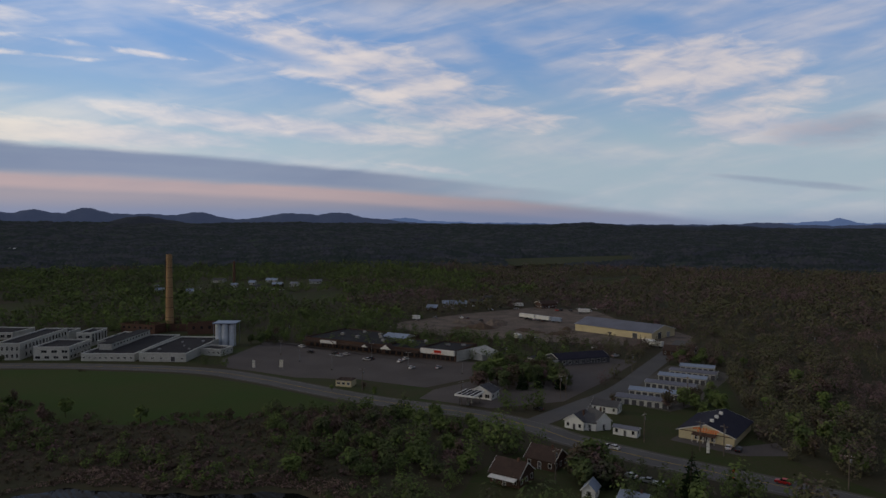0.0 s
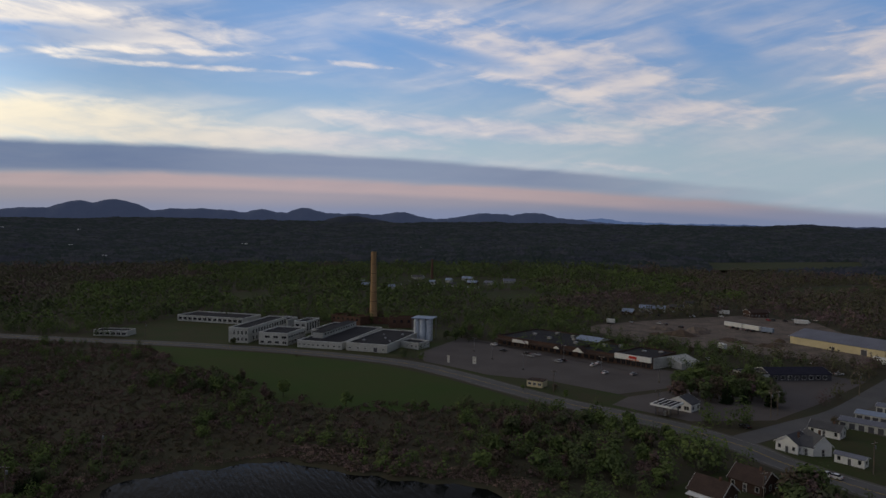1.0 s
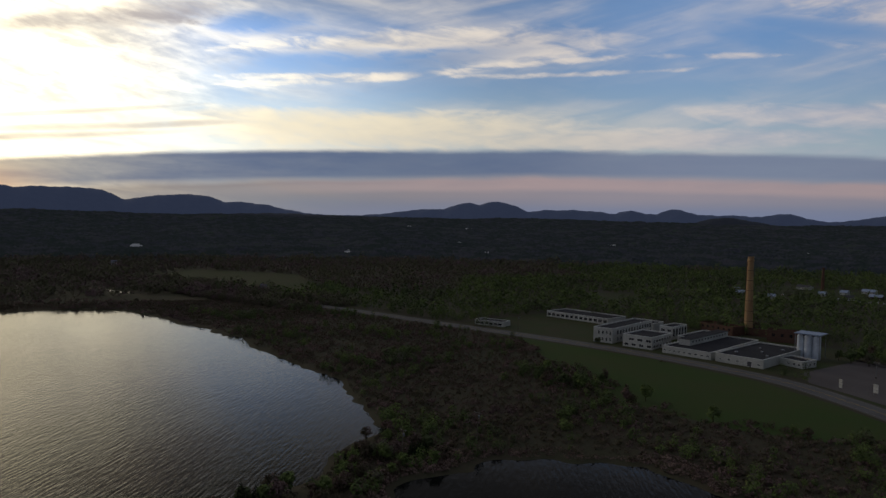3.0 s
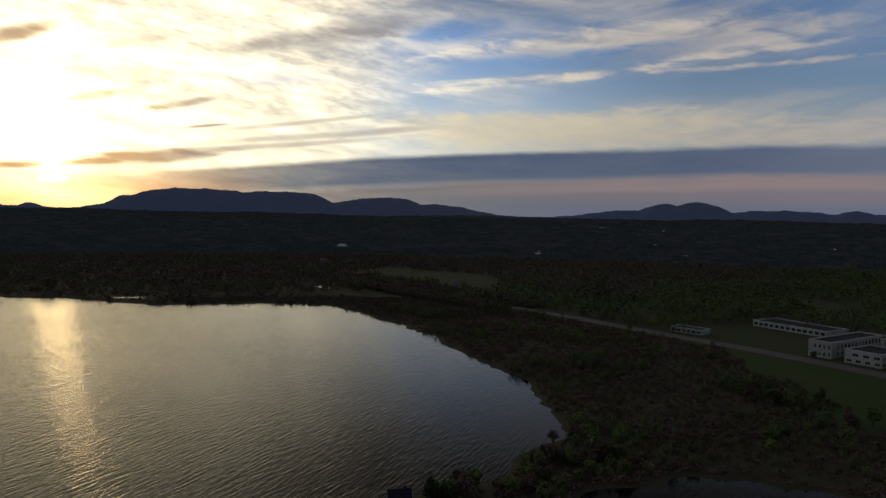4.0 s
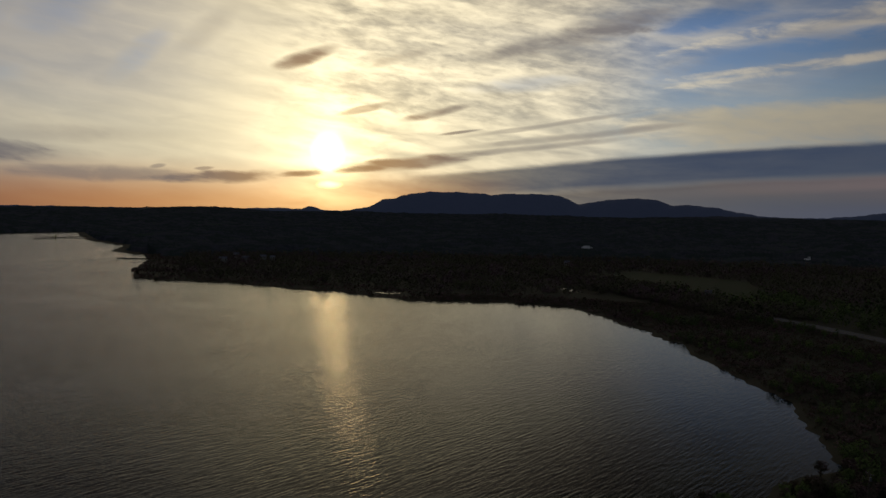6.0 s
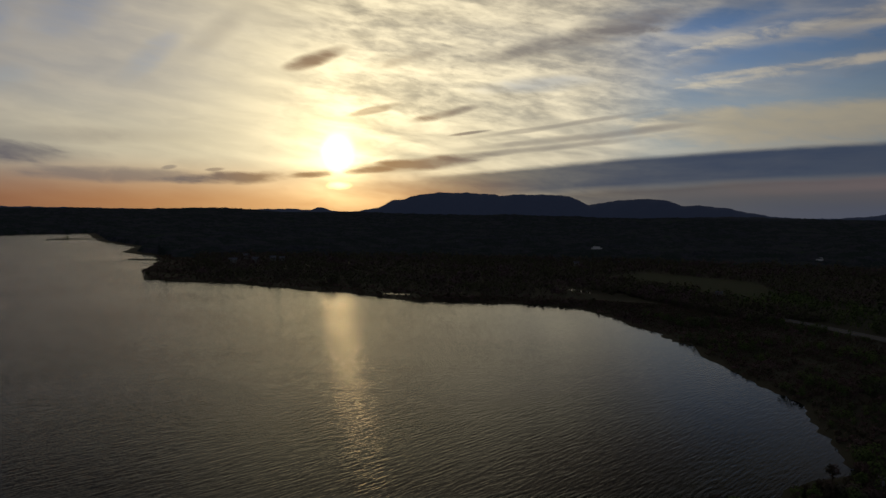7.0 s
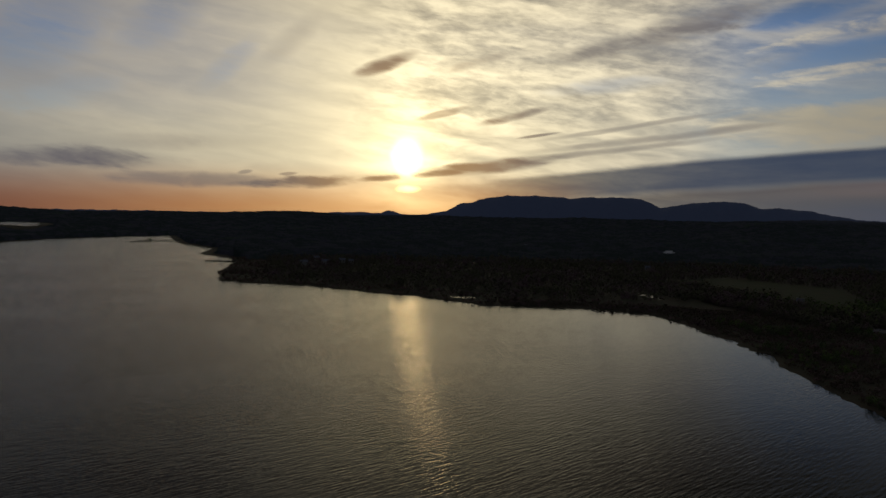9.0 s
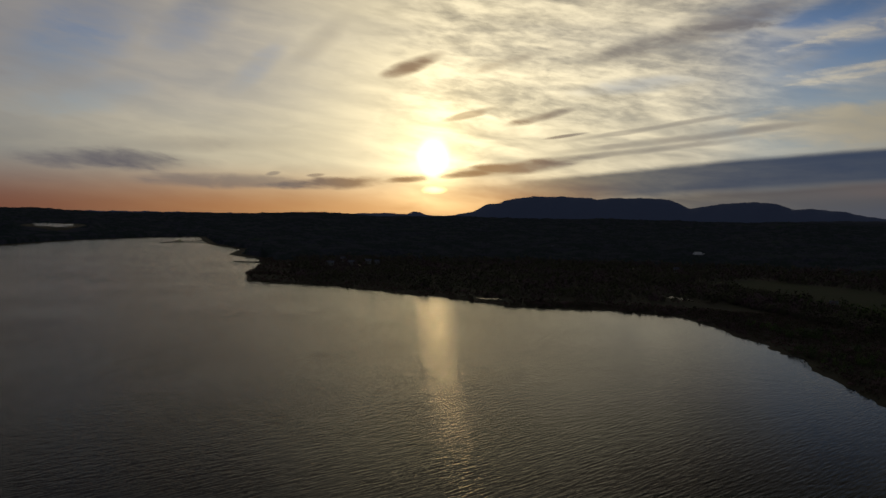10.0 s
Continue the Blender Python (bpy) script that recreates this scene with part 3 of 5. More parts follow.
def plots(n, r0, r1, yaw0, yaw1, seed, keep=lambda x, y: np.ones(len(x), bool)):
    """Random places on dry, open-to-growth land between two distances."""
    rng = np.random.RandomState(seed)
    r = np.sqrt(rng.uniform(r0 ** 2, r1 ** 2, n))
    yaw = np.radians(rng.uniform(yaw0, yaw1, n))
    x, y = -np.sin(yaw) * r, np.cos(yaw) * r
    ok = keep(x, y) & (shore(x, y) > 2.5) & (dist(ROAD, x, y) > np.where(x < -470, 7.8, 11)) & (dist(SIDE, x, y) > 8)
    for cx, cy, a_, b_, t_ in ((-679, 243, 34, 14, 15), (-651, 62, 19, 14, 70)):
        c_, s_ = math.cos(radians(t_)), math.sin(radians(t_))
        ok &= (((x - cx) * c_ + (y - cy) * s_) / a_) ** 2 + (((y - cy) * c_ - (x - cx) * s_) / b_) ** 2 > 1
    # brush creeps over the meadow's edge
    fx, fy = x + 9 * waves(x, y, 26, 71), y + 8 * waves(x, y, 34, 72) - 7
    for poly in OPEN:
        ok &= ~(inside(poly, fx, fy) if poly is FIELD else inside(poly, x, y))
    return x[ok], y[ok]


def leafy(rng, x, y, z, height, radius, k, leaf, spread=0.42, mid=0.6):
    """Leaf clumps of many crowns: k small folded leaves about each place. Returns vertices and quads."""
    n = len(x)
    d = rng.normal(size=(n, k, 3))
    d /= np.linalg.norm(d, axis=-1, keepdims=True)
    d *= rng.uniform(0.25, 1.0, (n, k, 1)) ** 0.5
    d *= rng.uniform(0.75, 1.2, (n, k, 1))
    c = np.empty((n, k, 3))
    c[..., 0] = x[:, None] + d[..., 0] * radius[:, None]
    c[..., 1] = y[:, None] + d[..., 1] * radius[:, None]
    c[..., 2] = z[:, None] + height[:, None] * (mid + spread * d[..., 2])
    nrm = d + rng.normal(size=d.shape) * 0.2 + np.array([0, 0, 0.5])
    nrm /= np.linalg.norm(nrm, axis=-1, keepdims=True)
    a = np.cross(nrm, rng.normal(size=d.shape))
    a /= np.linalg.norm(a, axis=-1, keepdims=True)
    b = np.cross(nrm, a)
    s = (radius[:, None] * leaf * rng.uniform(0.6, 1.4, (n, k)))[..., None]
    bend = nrm * s * 0.35
    v = np.stack([c - a * s, c - b * s * 0.8 - bend, c + a * s, c + b * s * 0.8 - bend], 2)
    return v.reshape(-1, 3), np.arange(n * k * 4).reshape(-1, 4)


def wood(name, x, y, h0, h1, k, leaf, material, seed, label, wide=0.34, mid=0.5):
    rng = np.random.RandomState(seed)
    h = rng.uniform(h0, h1, len(x)) * (0.85 + 0.2 * waves(x, y, 60, 9)) * rng.uniform(0.6, 1.15, len(x))
    sd_ = shore(x, y)
    z = np.where(sd_ < 6, sd_ * 0.12 - 0.72, land(x, y) * smooth(sd_, 6, 300))
    v, q = leafy(rng, x, y, z, h, h * wide * rng.uniform(0.7, 1.3, len(x)), k, leaf, spread=0.5, mid=mid)
    ob = sheet(name, v, q, material, False)
    return tagged(ob, label, "woodland", kind="stuff")


def is_marsh(x, y):
    return (x > -640) & (x < -18) & (y < np.interp(x, [p[0] for p in ROAD], [p[1] for p in ROAD])) & (y > 90)


def dry(x, y):
    return ~is_marsh(x, y) & (shore(x, y) > np.where(x < -560, 55, 10))


def thicket(x, y):
    """Where small trees gather in the marsh: clumps, and a belt along the meadow's foot."""
    return (waves(x, y, 75, 31) + 0.5 * waves(x, y, 28, 32) > 0.15) | (np.hypot(x + 20, y - 235) < 48 + 14 * waves(x, y, 30, 33)) | (np.hypot(x + 165, y - 150) < 40)


x, y = plots(7600, 150, 560, -40, 70, 11, dry)
east = x + 40 * waves(x, y, 120, 21) > 70
wood("woodland", x[~east], y[~east], 7, 12, 80, 0.15, M_LEAF, 1, "mixed spring woodland in fresh green leaf")
wood("woodland", x[east], y[east], 7, 12, 80, 0.15, M_BARE, 8, "mostly bare brown woodland with some green")
x, y = plots(40000, 560, 1250, -40, 126, 12, dry)
east = (x + 90 * waves(x, y, 250, 21) > 0) | (x + 120 * waves(x, y, 300, 4) < -620)
wood("woodland", x[~east], y[~east], 6, 14, 18, 0.27, M_LEAF, 2, "mixed spring woodland in fresh green and brown", 0.36)
wood("woodland", x[east], y[east], 6, 14, 18, 0.27, M_BARE, 9, "mostly bare brown woodland with some green", 0.36)
x, y = plots(40000, 560, 1250, 55, 126, 16, lambda x, y: shore(x, y) < 60)
wood("marsh_shrubs", x, y, 1.2, 3.4, 5, 0.5, M_SHRUB, 6, "brown leafless marsh shrubs and dead reeds by the lake", 0.8, 0.5)
x, y = plots(62000, 100, 640, -8, 85, 14, is_marsh)
wood("marsh_shrubs", x, y, 0.9, 3.0, 18, 0.25, M_SHRUB, 4, "brown leafless marsh shrubs and dead reeds by the lake", 0.72, 0.45)
x, y = plots(60000, 90, 260, -5, 85, 18, lambda x, y: (shore(x, y) < 9 + 4 * waves(x, y, 30, 51)) & (dist(POND, x, y, True) < 14))
wood("dead_reeds", x, y, 0.8, 1.9, 6, 0.3, M_REED, 10, "tan dead reeds along the pond's edge", 0.8, 0.4)
x, y = plots(7000, 120, 560, -5, 80, 15, lambda x, y: is_marsh(x, y) & thicket(x, y))
wood("marsh_trees", x, y, 3, 7.5, 90, 0.16, M_LEAF, 5, "small green and brown trees in the lakeside marsh", 0.4, 0.45)

x, y = plots(26000, 470, 980, 50, 78, 19, lambda x, y: x < -470)
near_road = dist(ROAD, x, y) < 34
wood("woodland", x[near_road], y[near_road], 6, 11, 26, 0.24, M_BARE, 12, "brown roadside trees and scrub screening the road", 0.4)

rng = np.random.RandomState(23)
x, y = rng.uniform(-345, -110, 420), rng.uniform(785, 935, 420)
town_tree = inside(TOWN, x, y) & (waves(x, y, 45, 61) > -0.1) & (np.abs(y - 800) > 12)
wood("woodland", x[town_tree], y[town_tree], 5, 10, 26, 0.24, M_LEAF, 14, "garden trees between the far village houses", 0.36)

# the closed canopy of the far woods, crown by crown, up to the hills, in haze-tinted tones
cy_, cr_ = np.meshgrid(np.radians(np.arange(-39, 127, 0.115)), 1190 * 1.0078 ** np.arange(175), indexing="ij")
cx_, cy_ = -np.sin(cy_) * cr_, np.cos(cy_) * cr_
rng = np.random.RandomState(77)
tops = 7.5 + 1.7 * rng.normal(size=cx_.shape) + 2.2 * waves(cx_, cy_, 70, 41) + 2.6 * waves(cx_, cy_, 260, 42)
sd = shore(cx_, cy_)
bare_ = sd < 25
for poly in OPEN:
    bare_ |= inside(poly, cx_, cy_)
base_ = land(cx_, cy_) * smooth(sd, 6, 300)
cz_ = np.where(bare_, base_ - 4, base_ + np.clip(tops, 3, 19) * smooth(cr_, 1190, 1300))
pond_side = inside(FAR_POND, cx_, cy_) & ((((cx_ + 2514) * 0.883 - (cy_ + 1343) * -0.469) / 480) ** 2 + (((cy_ + 1343) * 0.883 - (cx_ + 2514) * 0.469) / 100) ** 2 > 1)
cz_ = np.where(pond_side, base_ + 0.8, cz_)
far_woods = sheet("far_woodland", np.stack([cx_, cy_, cz_], -1).reshape(-1, 3), grid_quads(*cx_.shape)[:, ::-1], M_CANOPY_HAZE)
tagged(far_woods, "dark closed canopy of far woods, tinted blue for haze", "woodland", kind="stuff")


def flat(name, poly, material, z, label, category):
    bm = bmesh.new()
    bm.faces.new([bm.verts.new((a, b, z)) for a, b in poly])
    bmesh.ops.recalc_face_normals(bm, faces=bm.faces)
    if bm.faces[:] and bm.faces[0].normal.z < 0:
        bmesh.ops.reverse_faces(bm, faces=bm.faces)
    bmesh.ops.triangulate(bm, faces=bm.faces)
    me = bpy.data.meshes.new(name)
    bm.to_mesh(me)
    bm.free()
    me.materials.append(material)
    return tagged(new(name, me), label, category, kind="structure")


def soft_line(line, n=8):
    """The line rounded through its points."""
    p = [Vector(v) for v in line]
    p = [2 * p[0] - p[1], *p, 2 * p[-1] - p[-2]]
    out_ = []
    for a, b, c, d in zip(p, p[1:], p[2:], p[3:]):
        for k in range(n):
            t = k / n
            out_.append(0.5 * ((2 * b) + (c - a) * t + (2 * a - 5 * b + 4 * c - d) * t * t + (3 * b - a - 3 * c + d) * t ** 3))
    return out_ + [p[-2]]


def ribbon(name, line, w0, w1, material, z, label, category, kind="structure"):
    """A strip along a line between two offsets to its left."""
    p = soft_line(line)
    verts, quads = [], []
    for i, c in enumerate(p):
        d = (p[min(i + 1, len(p) - 1)] - p[max(i - 1, 0)]).normalized()
        left = Vector((-d.y, d.x))
        for w_ in (w0, w1):
            verts.append((*(c + left * w_), z))
        if i:
            quads.append((2 * i - 2, 2 * i, 2 * i + 1, 2 * i - 1))
    return tagged(sheet(name, verts, [q[::-1] for q in quads], material, False), label, category, kind=kind)


flat("field", FIELD, M_GRASS, 0.03, "green mown meadow beside the road", "field")
flat("field", FIELD_W, M_ROUGH, 0.05, "pale green field among the woods", "field")
for poly in (FIELD_N, HEATH, CUT, PATCH):
    cx, cy = (sum(p[k] for p in poly) / len(poly) for k in (0, 1))
    top = max(float(land(np.array([float(px)]), np.array([float(py)]))[0]) for px, py in (*poly, (cx, cy)))
    flat("field", poly, M_ROUGH, top + 0.1, "pale green clearing among the woods", "field")
flat("parking_lot", LOT, M_LOT, 0.05, "worn grey asphalt parking lot in front of the shops", "parking lot")
flat("yard", YARD, M_SAND, 0.03, "bare brown gravel and soil work yard", "yard")
flat("factory_yard", FACTORY, M_ROUGH, 0.03, "rough grass and paving round the old factory", "yard")
flat("paved_yard", STORES, M_LOT, 0.03, "grey paved yard by the filling station", "yard")
flat("lawn", HOMES, M_ROUGH, 0.03, "dark green lawns round the houses", "lawn")
flat("lawn", NEAR, M_ROUGH, 0.03, "dim rough lawn round the brown houses", "lawn")
flat("town_ground", TOWN, M_ROUGH, 0.03, "open rough grass ground in the far village", "yard")
flat("verge", VERGE, M_ROUGH, 0.02, "rough grass verge beside the parking lot", "verge")
APRON = [(80, 243), (98, 226), (114, 226), (116, 240), (103, 236), (85, 249)]
LANES = [(70, 299), (92, 280), (106, 290), (146, 350), (142, 364), (122, 374)]
flat("paved_yard", APRON, M_LOT, 0.06, "grey asphalt apron in front of the restaurant", "yard")
flat("gravel_yard", LANES, M_GRAVEL, 0.06, "grey gravel lanes between the storage rows", "yard")
ribbon("road_shoulder", ROAD, -7.4, 7.4, M_GRAVEL, 0.08, "pale gravel road shoulder", "road")
ribbon("road", ROAD, -6.0, 6.0, M_ASPHALT, 0.12, "grey two-lane asphalt road", "road")
ribbon("edge_line", ROAD, 5.3, 5.5, M_LINE, 0.135, "worn white edge line on the road", "road marking")
ribbon("edge_line", ROAD, -5.5, -5.3, M_LINE, 0.135, "worn white edge line on the road", "road marking")
ribbon("centre_line", ROAD, -0.15, 0.15, M_YELLOW, 0.135, "worn yellow centre line on the road", "road marking")
ribbon("road", SIDE, -5.0, 5.0, M_ASPHALT, 0.10, "grey asphalt side road", "road")

# ---------------------------------------------------------------- trees near the camera, one by one
def leaf_mesh(name, v, q, material):
    me = bpy.data.meshes.new(name)
    me.from_pydata([tuple(p) for p in v], [], [tuple(f) for f in q])
    me.materials.append(material)
    return me


def tree_kind(kind, seed, h):
    """One tree at the origin: tapered trunk, limbs, and a crown of many small leaf clumps."""
    g, rn = random.Random(seed), np.random.RandomState(seed)
    ob = new("tree")
    label = {"green": "deciduous tree in fresh green spring leaf", "brown": "bare brown deciduous tree just budding", "pine": "dark green conifer with drooping boughs"}[kind]
    tagged(ob, label, "tree", "near trees")

    def stem(name, a, b, r0, r1, sides=6):
        a, b = Vector(a), Vector(b)
        q = (b - a).to_track_quat("Z", "Y").to_matrix().to_4x4()
        bm = bmesh.new()
        rings = []
        for k, f in enumerate((0, 0.5, 1)):
            c = a.lerp(b, f) + (Vector((g.uniform(-1, 1), g.uniform(-1, 1), 0)) * (b - a).length * 0.04 if k == 1 else Vector())
            r_ = r0 + (r1 - r0) * f
            rings.append([bm.verts.new(c + q @ Vector((r_ * math.cos(6.2832 * i / sides), r_ * math.sin(6.2832 * i / sides), 0))) for i in range(sides)])
        for u, w_ in zip(rings, rings[1:]):
            for i in range(sides):
                bm.faces.new((u[i], u[(i + 1) % sides], w_[(i + 1) % sides], w_[i]))
        bm.faces.new(rings[-1])
        me = bpy.data.meshes.new(name)
        bm.to_mesh(me)
        bm.free()
        me.materials.append(M_BARK)
        p = new(name, me)
        p.parent = ob

    stem("trunk", (0, 0, -0.3), (g.uniform(-0.3, 0.3), g.uniform(-0.3, 0.3), h * (0.93 if kind == "pine" else 0.62)), h * 0.024, h * 0.008)
    vs, qs, off = [], [], 0
    if kind == "pine":
        tiers = 13
        for k in range(tiers):
            f = k / (tiers - 1)
            n = int(26 * (1 - f) + 6)
            rad = h * 0.2 * (1 - f) + 0.25
            a = rn.rand(n) * 6.2832
            rr = rad * rn.uniform(0.45, 1.08, n)
            v_, q_ = leafy(rn, rr * np.cos(a), rr * np.sin(a), np.full(n, h * (0.1 + 0.88 * f)), np.full(n, 0.5), np.full(n, rad * 0.42), 3, 0.5, 0.5, -0.4)
            vs.append(v_)
            qs.append(q_ + off)
            off += len(v_)
    else:
        clumps = 22
        for k in range(clumps):
            d = rn.normal(size=3)
            d /= np.linalg.norm(d)
            d *= rn.uniform(0.45, 1.0)
            c = np.array([d[0] * h * 0.29, d[1] * h * 0.29, h * (0.53 + 0.35 * d[2])])
            if k < 6:
                stem("limb", (0, 0, h * g.uniform(0.25, 0.5)), tuple(c), h * 0.009, h * 0.003, 4)
            n = 22 if kind == "green" else 17
            rad = h * rn.uniform(0.12, 0.19)
            v_, q_ = leafy(rn, c[:1], c[1:2], c[2:3], np.array([rad * 1.7]), np.array([rad]), n, 0.34 if kind == "green" else 0.3, 0.5, 0.0)
            vs.append(v_)
            qs.append(q_ + off)
            off += len(v_)
    crown = new("crown", leaf_mesh("crown", np.concatenate(vs), np.concatenate(qs), M_PINE if kind == "pine" else M_LEAF if kind == "green" else M_SHRUB))
    crown.parent = ob
    return ob


KINDS = {k: [tree_kind(k, s, 10.0) for s in range(n0, n0 + n)] for k, n0, n in (("green", 20, 6), ("brown", 40, 4), ("pine", 60, 2))}
USED = set()


def plant(kind, x, y, h, z=0.0):
    g = random.Random(int(x * 131 + y * 17))
    i = g.randrange(len(KINDS[kind]))
    m = pose(x, y, z, 0, 0, g.uniform(0, 360)) @ Matrix.Diagonal((h / 10 * g.uniform(0.9, 1.15), h / 10 * g.uniform(0.9, 1.15), h / 10, 1))
    if (kind, i) not in USED:
        USED.add((kind, i))
        KINDS[kind][i].matrix_basis = m
        return
    base = KINDS[kind][i]
    copy_thing(base, m @ Matrix.Diagonal([1 / v for v in base.scale] + [1]))


def stand(seed, n, x0, x1, y0, y1, h0, h1, brown=0.3, pine=0.0, keep=None):
    g = random.Random(seed)
    placed = 0
    for _ in range(n * 6):
        if placed == n:
            break
        x, y = g.uniform(x0, x1), g.uniform(y0, y1)
        ax, ay = np.array([x]), np.array([y])
        if shore(ax, ay)[0] < 3 or dist(ROAD, ax, ay)[0] < 10 or dist(SIDE, ax, ay)[0] < 7 or (keep and not keep(x, y)):
            continue
        k = g.random()
        plant("pine" if k < pine else "brown" if k < pine + brown else "green", x, y, g.uniform(h0, h1))
        placed += 1


stand(1, 46, 16, 58, 316, 362, 8, 12, 0.15, 0.08, lambda x, y: not inside(LOT, np.array([x]), np.array([y]))[0])
stand(2, 64, -48, 14, 200, 268, 5, 9, 0.25)
stand(3, 14, 36, 52, 196, 214, 8, 11, 0.5, 0.1)
stand(4, 70, 118, 230, 190, 330, 7, 11, 0.45)
stand(5, 26, -188, -150, 86, 160, 4, 7, 0.5, 0.1)
stand(12, 34, -176, -146, 88, 142, 3, 6.5, 0.45, 0.0, lambda x, y: not (-163 < x < -150 and 74 < y < 92))
stand(6, 8, 100, 116, 262, 300, 7, 10, 0.3)
stand(7, 14, 122, 160, 366, 392, 6, 9, 0.5)
stand(8, 22, -24, 60, 424, 452, 4, 7, 0.7)
stand(9, 14, -225, -150, 486, 520, 7, 11, 0.4)
stand(11, 26, -210, -70, 258, 296, 4, 8, 0.3, 0.0, lambda x, y: y < 262 + 34 * smooth(np.array(-x), 110, 220) + 6 * math.sin(x * 0.21))
stand(10, 10, -120, -104, 430, 470, 6, 10, 0.2)
for x_, y_, h_, k_ in ((69, 191, 14, "pine"), (-157, 88.5, 9.5, "pine"), (-154, 91, 8.5, "pine"), (-152, 87, 8, "pine"), (-158, 90, 7, "green"), (-160, 104, 7, "green"), (-155, 98, 8, "brown"), (93, 284, 9, "brown"), (-236, 372, 5, "green"), (-50, 314, 3, "green"), (-36, 318, 4, "brown"), (-30, 306, 4, "green"), (72, 292, 5, "brown")):
    plant(k_, x_, y_, h_)

# ---------------------------------------------------------------- building kit
M_WHITE = mat("white_painted_masonry", (0.55, 0.55, 0.51), (0.36, 0.36, 0.33), 0.12, 0.8, fine_scale=1.4)
M_CREAM = mat("cream_siding", (0.62, 0.54, 0.34), (0.52, 0.45, 0.29), 0.2, 0.7, fine_scale=2)
M_TRIM = mat("white_trim", (0.75, 0.75, 0.72), (0.6, 0.6, 0.57), 0.8, 0.6)
M_TAR = mat("dark_roof_felt", (0.026, 0.026, 0.03), (0.042, 0.041, 0.043), 0.08, 0.9, fine_scale=0.8)
M_METAL = mat("grey_metal_roof", (0.2, 0.21, 0.25), (0.15, 0.155, 0.185), 0.1, 0.5, 0.3, fine_scale=1.5)
M_PALE_METAL = mat("pale_blue_metal_roof", (0.3, 0.36, 0.46), (0.24, 0.29, 0.38), 0.1, 0.5, 0.3, fine_scale=1.5)
M_NAVY = mat("navy_shingles", (0.022, 0.022, 0.036), (0.03, 0.03, 0.045), 0.3, 0.8, fine_scale=2)
M_SHINGLE = mat("brown_shingles", (0.075, 0.052, 0.043), (0.052, 0.038, 0.033), 0.4, 0.9, fine_scale=2.5)
M_GREY_SHINGLE = mat("grey_shingles", (0.1, 0.1, 0.105), (0.07, 0.07, 0.075), 0.4, 0.9, fine_scale=2.5)
M_BRICK = mat("red_brick", (0.15, 0.085, 0.062), (0.1, 0.06, 0.046), 0.3, 0.9, fine_scale=3)
M_TAN = mat("tan_chimney_brick", (0.42, 0.28, 0.15), (0.32, 0.2, 0.105), 0.12, 0.9, fine_scale=1.2)
M_BROWN = mat("brown_siding", (0.105, 0.066, 0.05), (0.074, 0.049, 0.039), 0.3, 0.85, fine_scale=2.5)
M_SIDING = mat("white_clapboard", (0.78, 0.78, 0.76), (0.66, 0.66, 0.64), 0.4, 0.6, fine_scale=2)
M_GLASS = mat("dark_window_glass", (0.015, 0.016, 0.02), (0.03, 0.03, 0.034), 0.7, 0.12, spec=0.5)
M_DOOR = mat("grey_door", (0.1, 0.1, 0.11), (0.075, 0.075, 0.08), 0.5, 0.6)
M_ROLL = mat("roll_up_door", (0.36, 0.36, 0.36), (0.29, 0.29, 0.3), 0.5, 0.5)
M_RED = mat("red_sign_paint", (0.55, 0.045, 0.03), (0.42, 0.035, 0.025), 1.0, 0.5)
M_ORANGE = mat("orange_sign_paint", (0.8, 0.2, 0.06), (0.68, 0.16, 0.05), 1.0, 0.5)
M_STEEL = mat("galvanised_steel", (0.3, 0.31, 0.32), (0.22, 0.225, 0.23), 1.5, 0.45, 0.7)
M_SILO = mat("pale_silo_steel", (0.6, 0.66, 0.74), (0.5, 0.55, 0.63), 0.25, 0.4, 0.1, fine_scale=1.0)
M_POLE = mat("weathered_pole_wood", (0.17, 0.14, 0.11), (0.12, 0.1, 0.08), 1.0, 0.9)
M_LAMPGLASS = mat("lamp_lens", (0.6, 0.6, 0.58), (0.5, 0.5, 0.48), 1.0, 0.3)
M_RUBBER = mat("tyre_rubber", (0.02, 0.02, 0.02), (0.03, 0.03, 0.03), 2.0, 0.9)


def part(name, bm, material, parent, label="", at=(0, 0, 0), turn=0.0):
    """Links a bmesh as one mesh under a thing or a part."""
    me = bm if isinstance(bm, bpy.types.Mesh) else bpy.data.meshes.new(name)
    if me is not bm:
        bmesh.ops.recalc_face_normals(bm, faces=bm.faces)
        bm.to_mesh(me)
        bm.free()
        me.materials.append(material)
    ob = new(name, me)
    ob.parent = parent
    ob.matrix_basis = pose(*at, 0, 0, turn)
    if label:
        ob["label"] = label
    return ob


def box(x0, x1, y0, y1, z0, z1, bm=None):
    bm = bm or bmesh.new()
    v = [bm.verts.new((x, y, z)) for z in (z0, z1) for x, y in ((x0, y0), (x1, y0), (x1, y1), (x0, y1))]
    for f in ((3, 2, 1, 0), (4, 5, 6, 7), (0, 1, 5, 4), (1, 2, 6, 5), (2, 3, 7, 6), (3, 0, 4, 7)):
        bm.faces.new([v[i] for i in f])
    return bm


def prism(profile, x0, x1, bm=None):
    """A profile of (y, z) points drawn out along x."""
    bm = bm or bmesh.new()
    a = [bm.verts.new((x0, y, z)) for y, z in profile]
    b = [bm.verts.new((x1, y, z)) for y, z in profile]
    n = len(profile)
    bm.faces.new(a)
    bm.faces.new(b[::-1])
    for i in range(n):
        bm.faces.new((a[i], b[i], b[(i + 1) % n], a[(i + 1) % n]))
    return bm


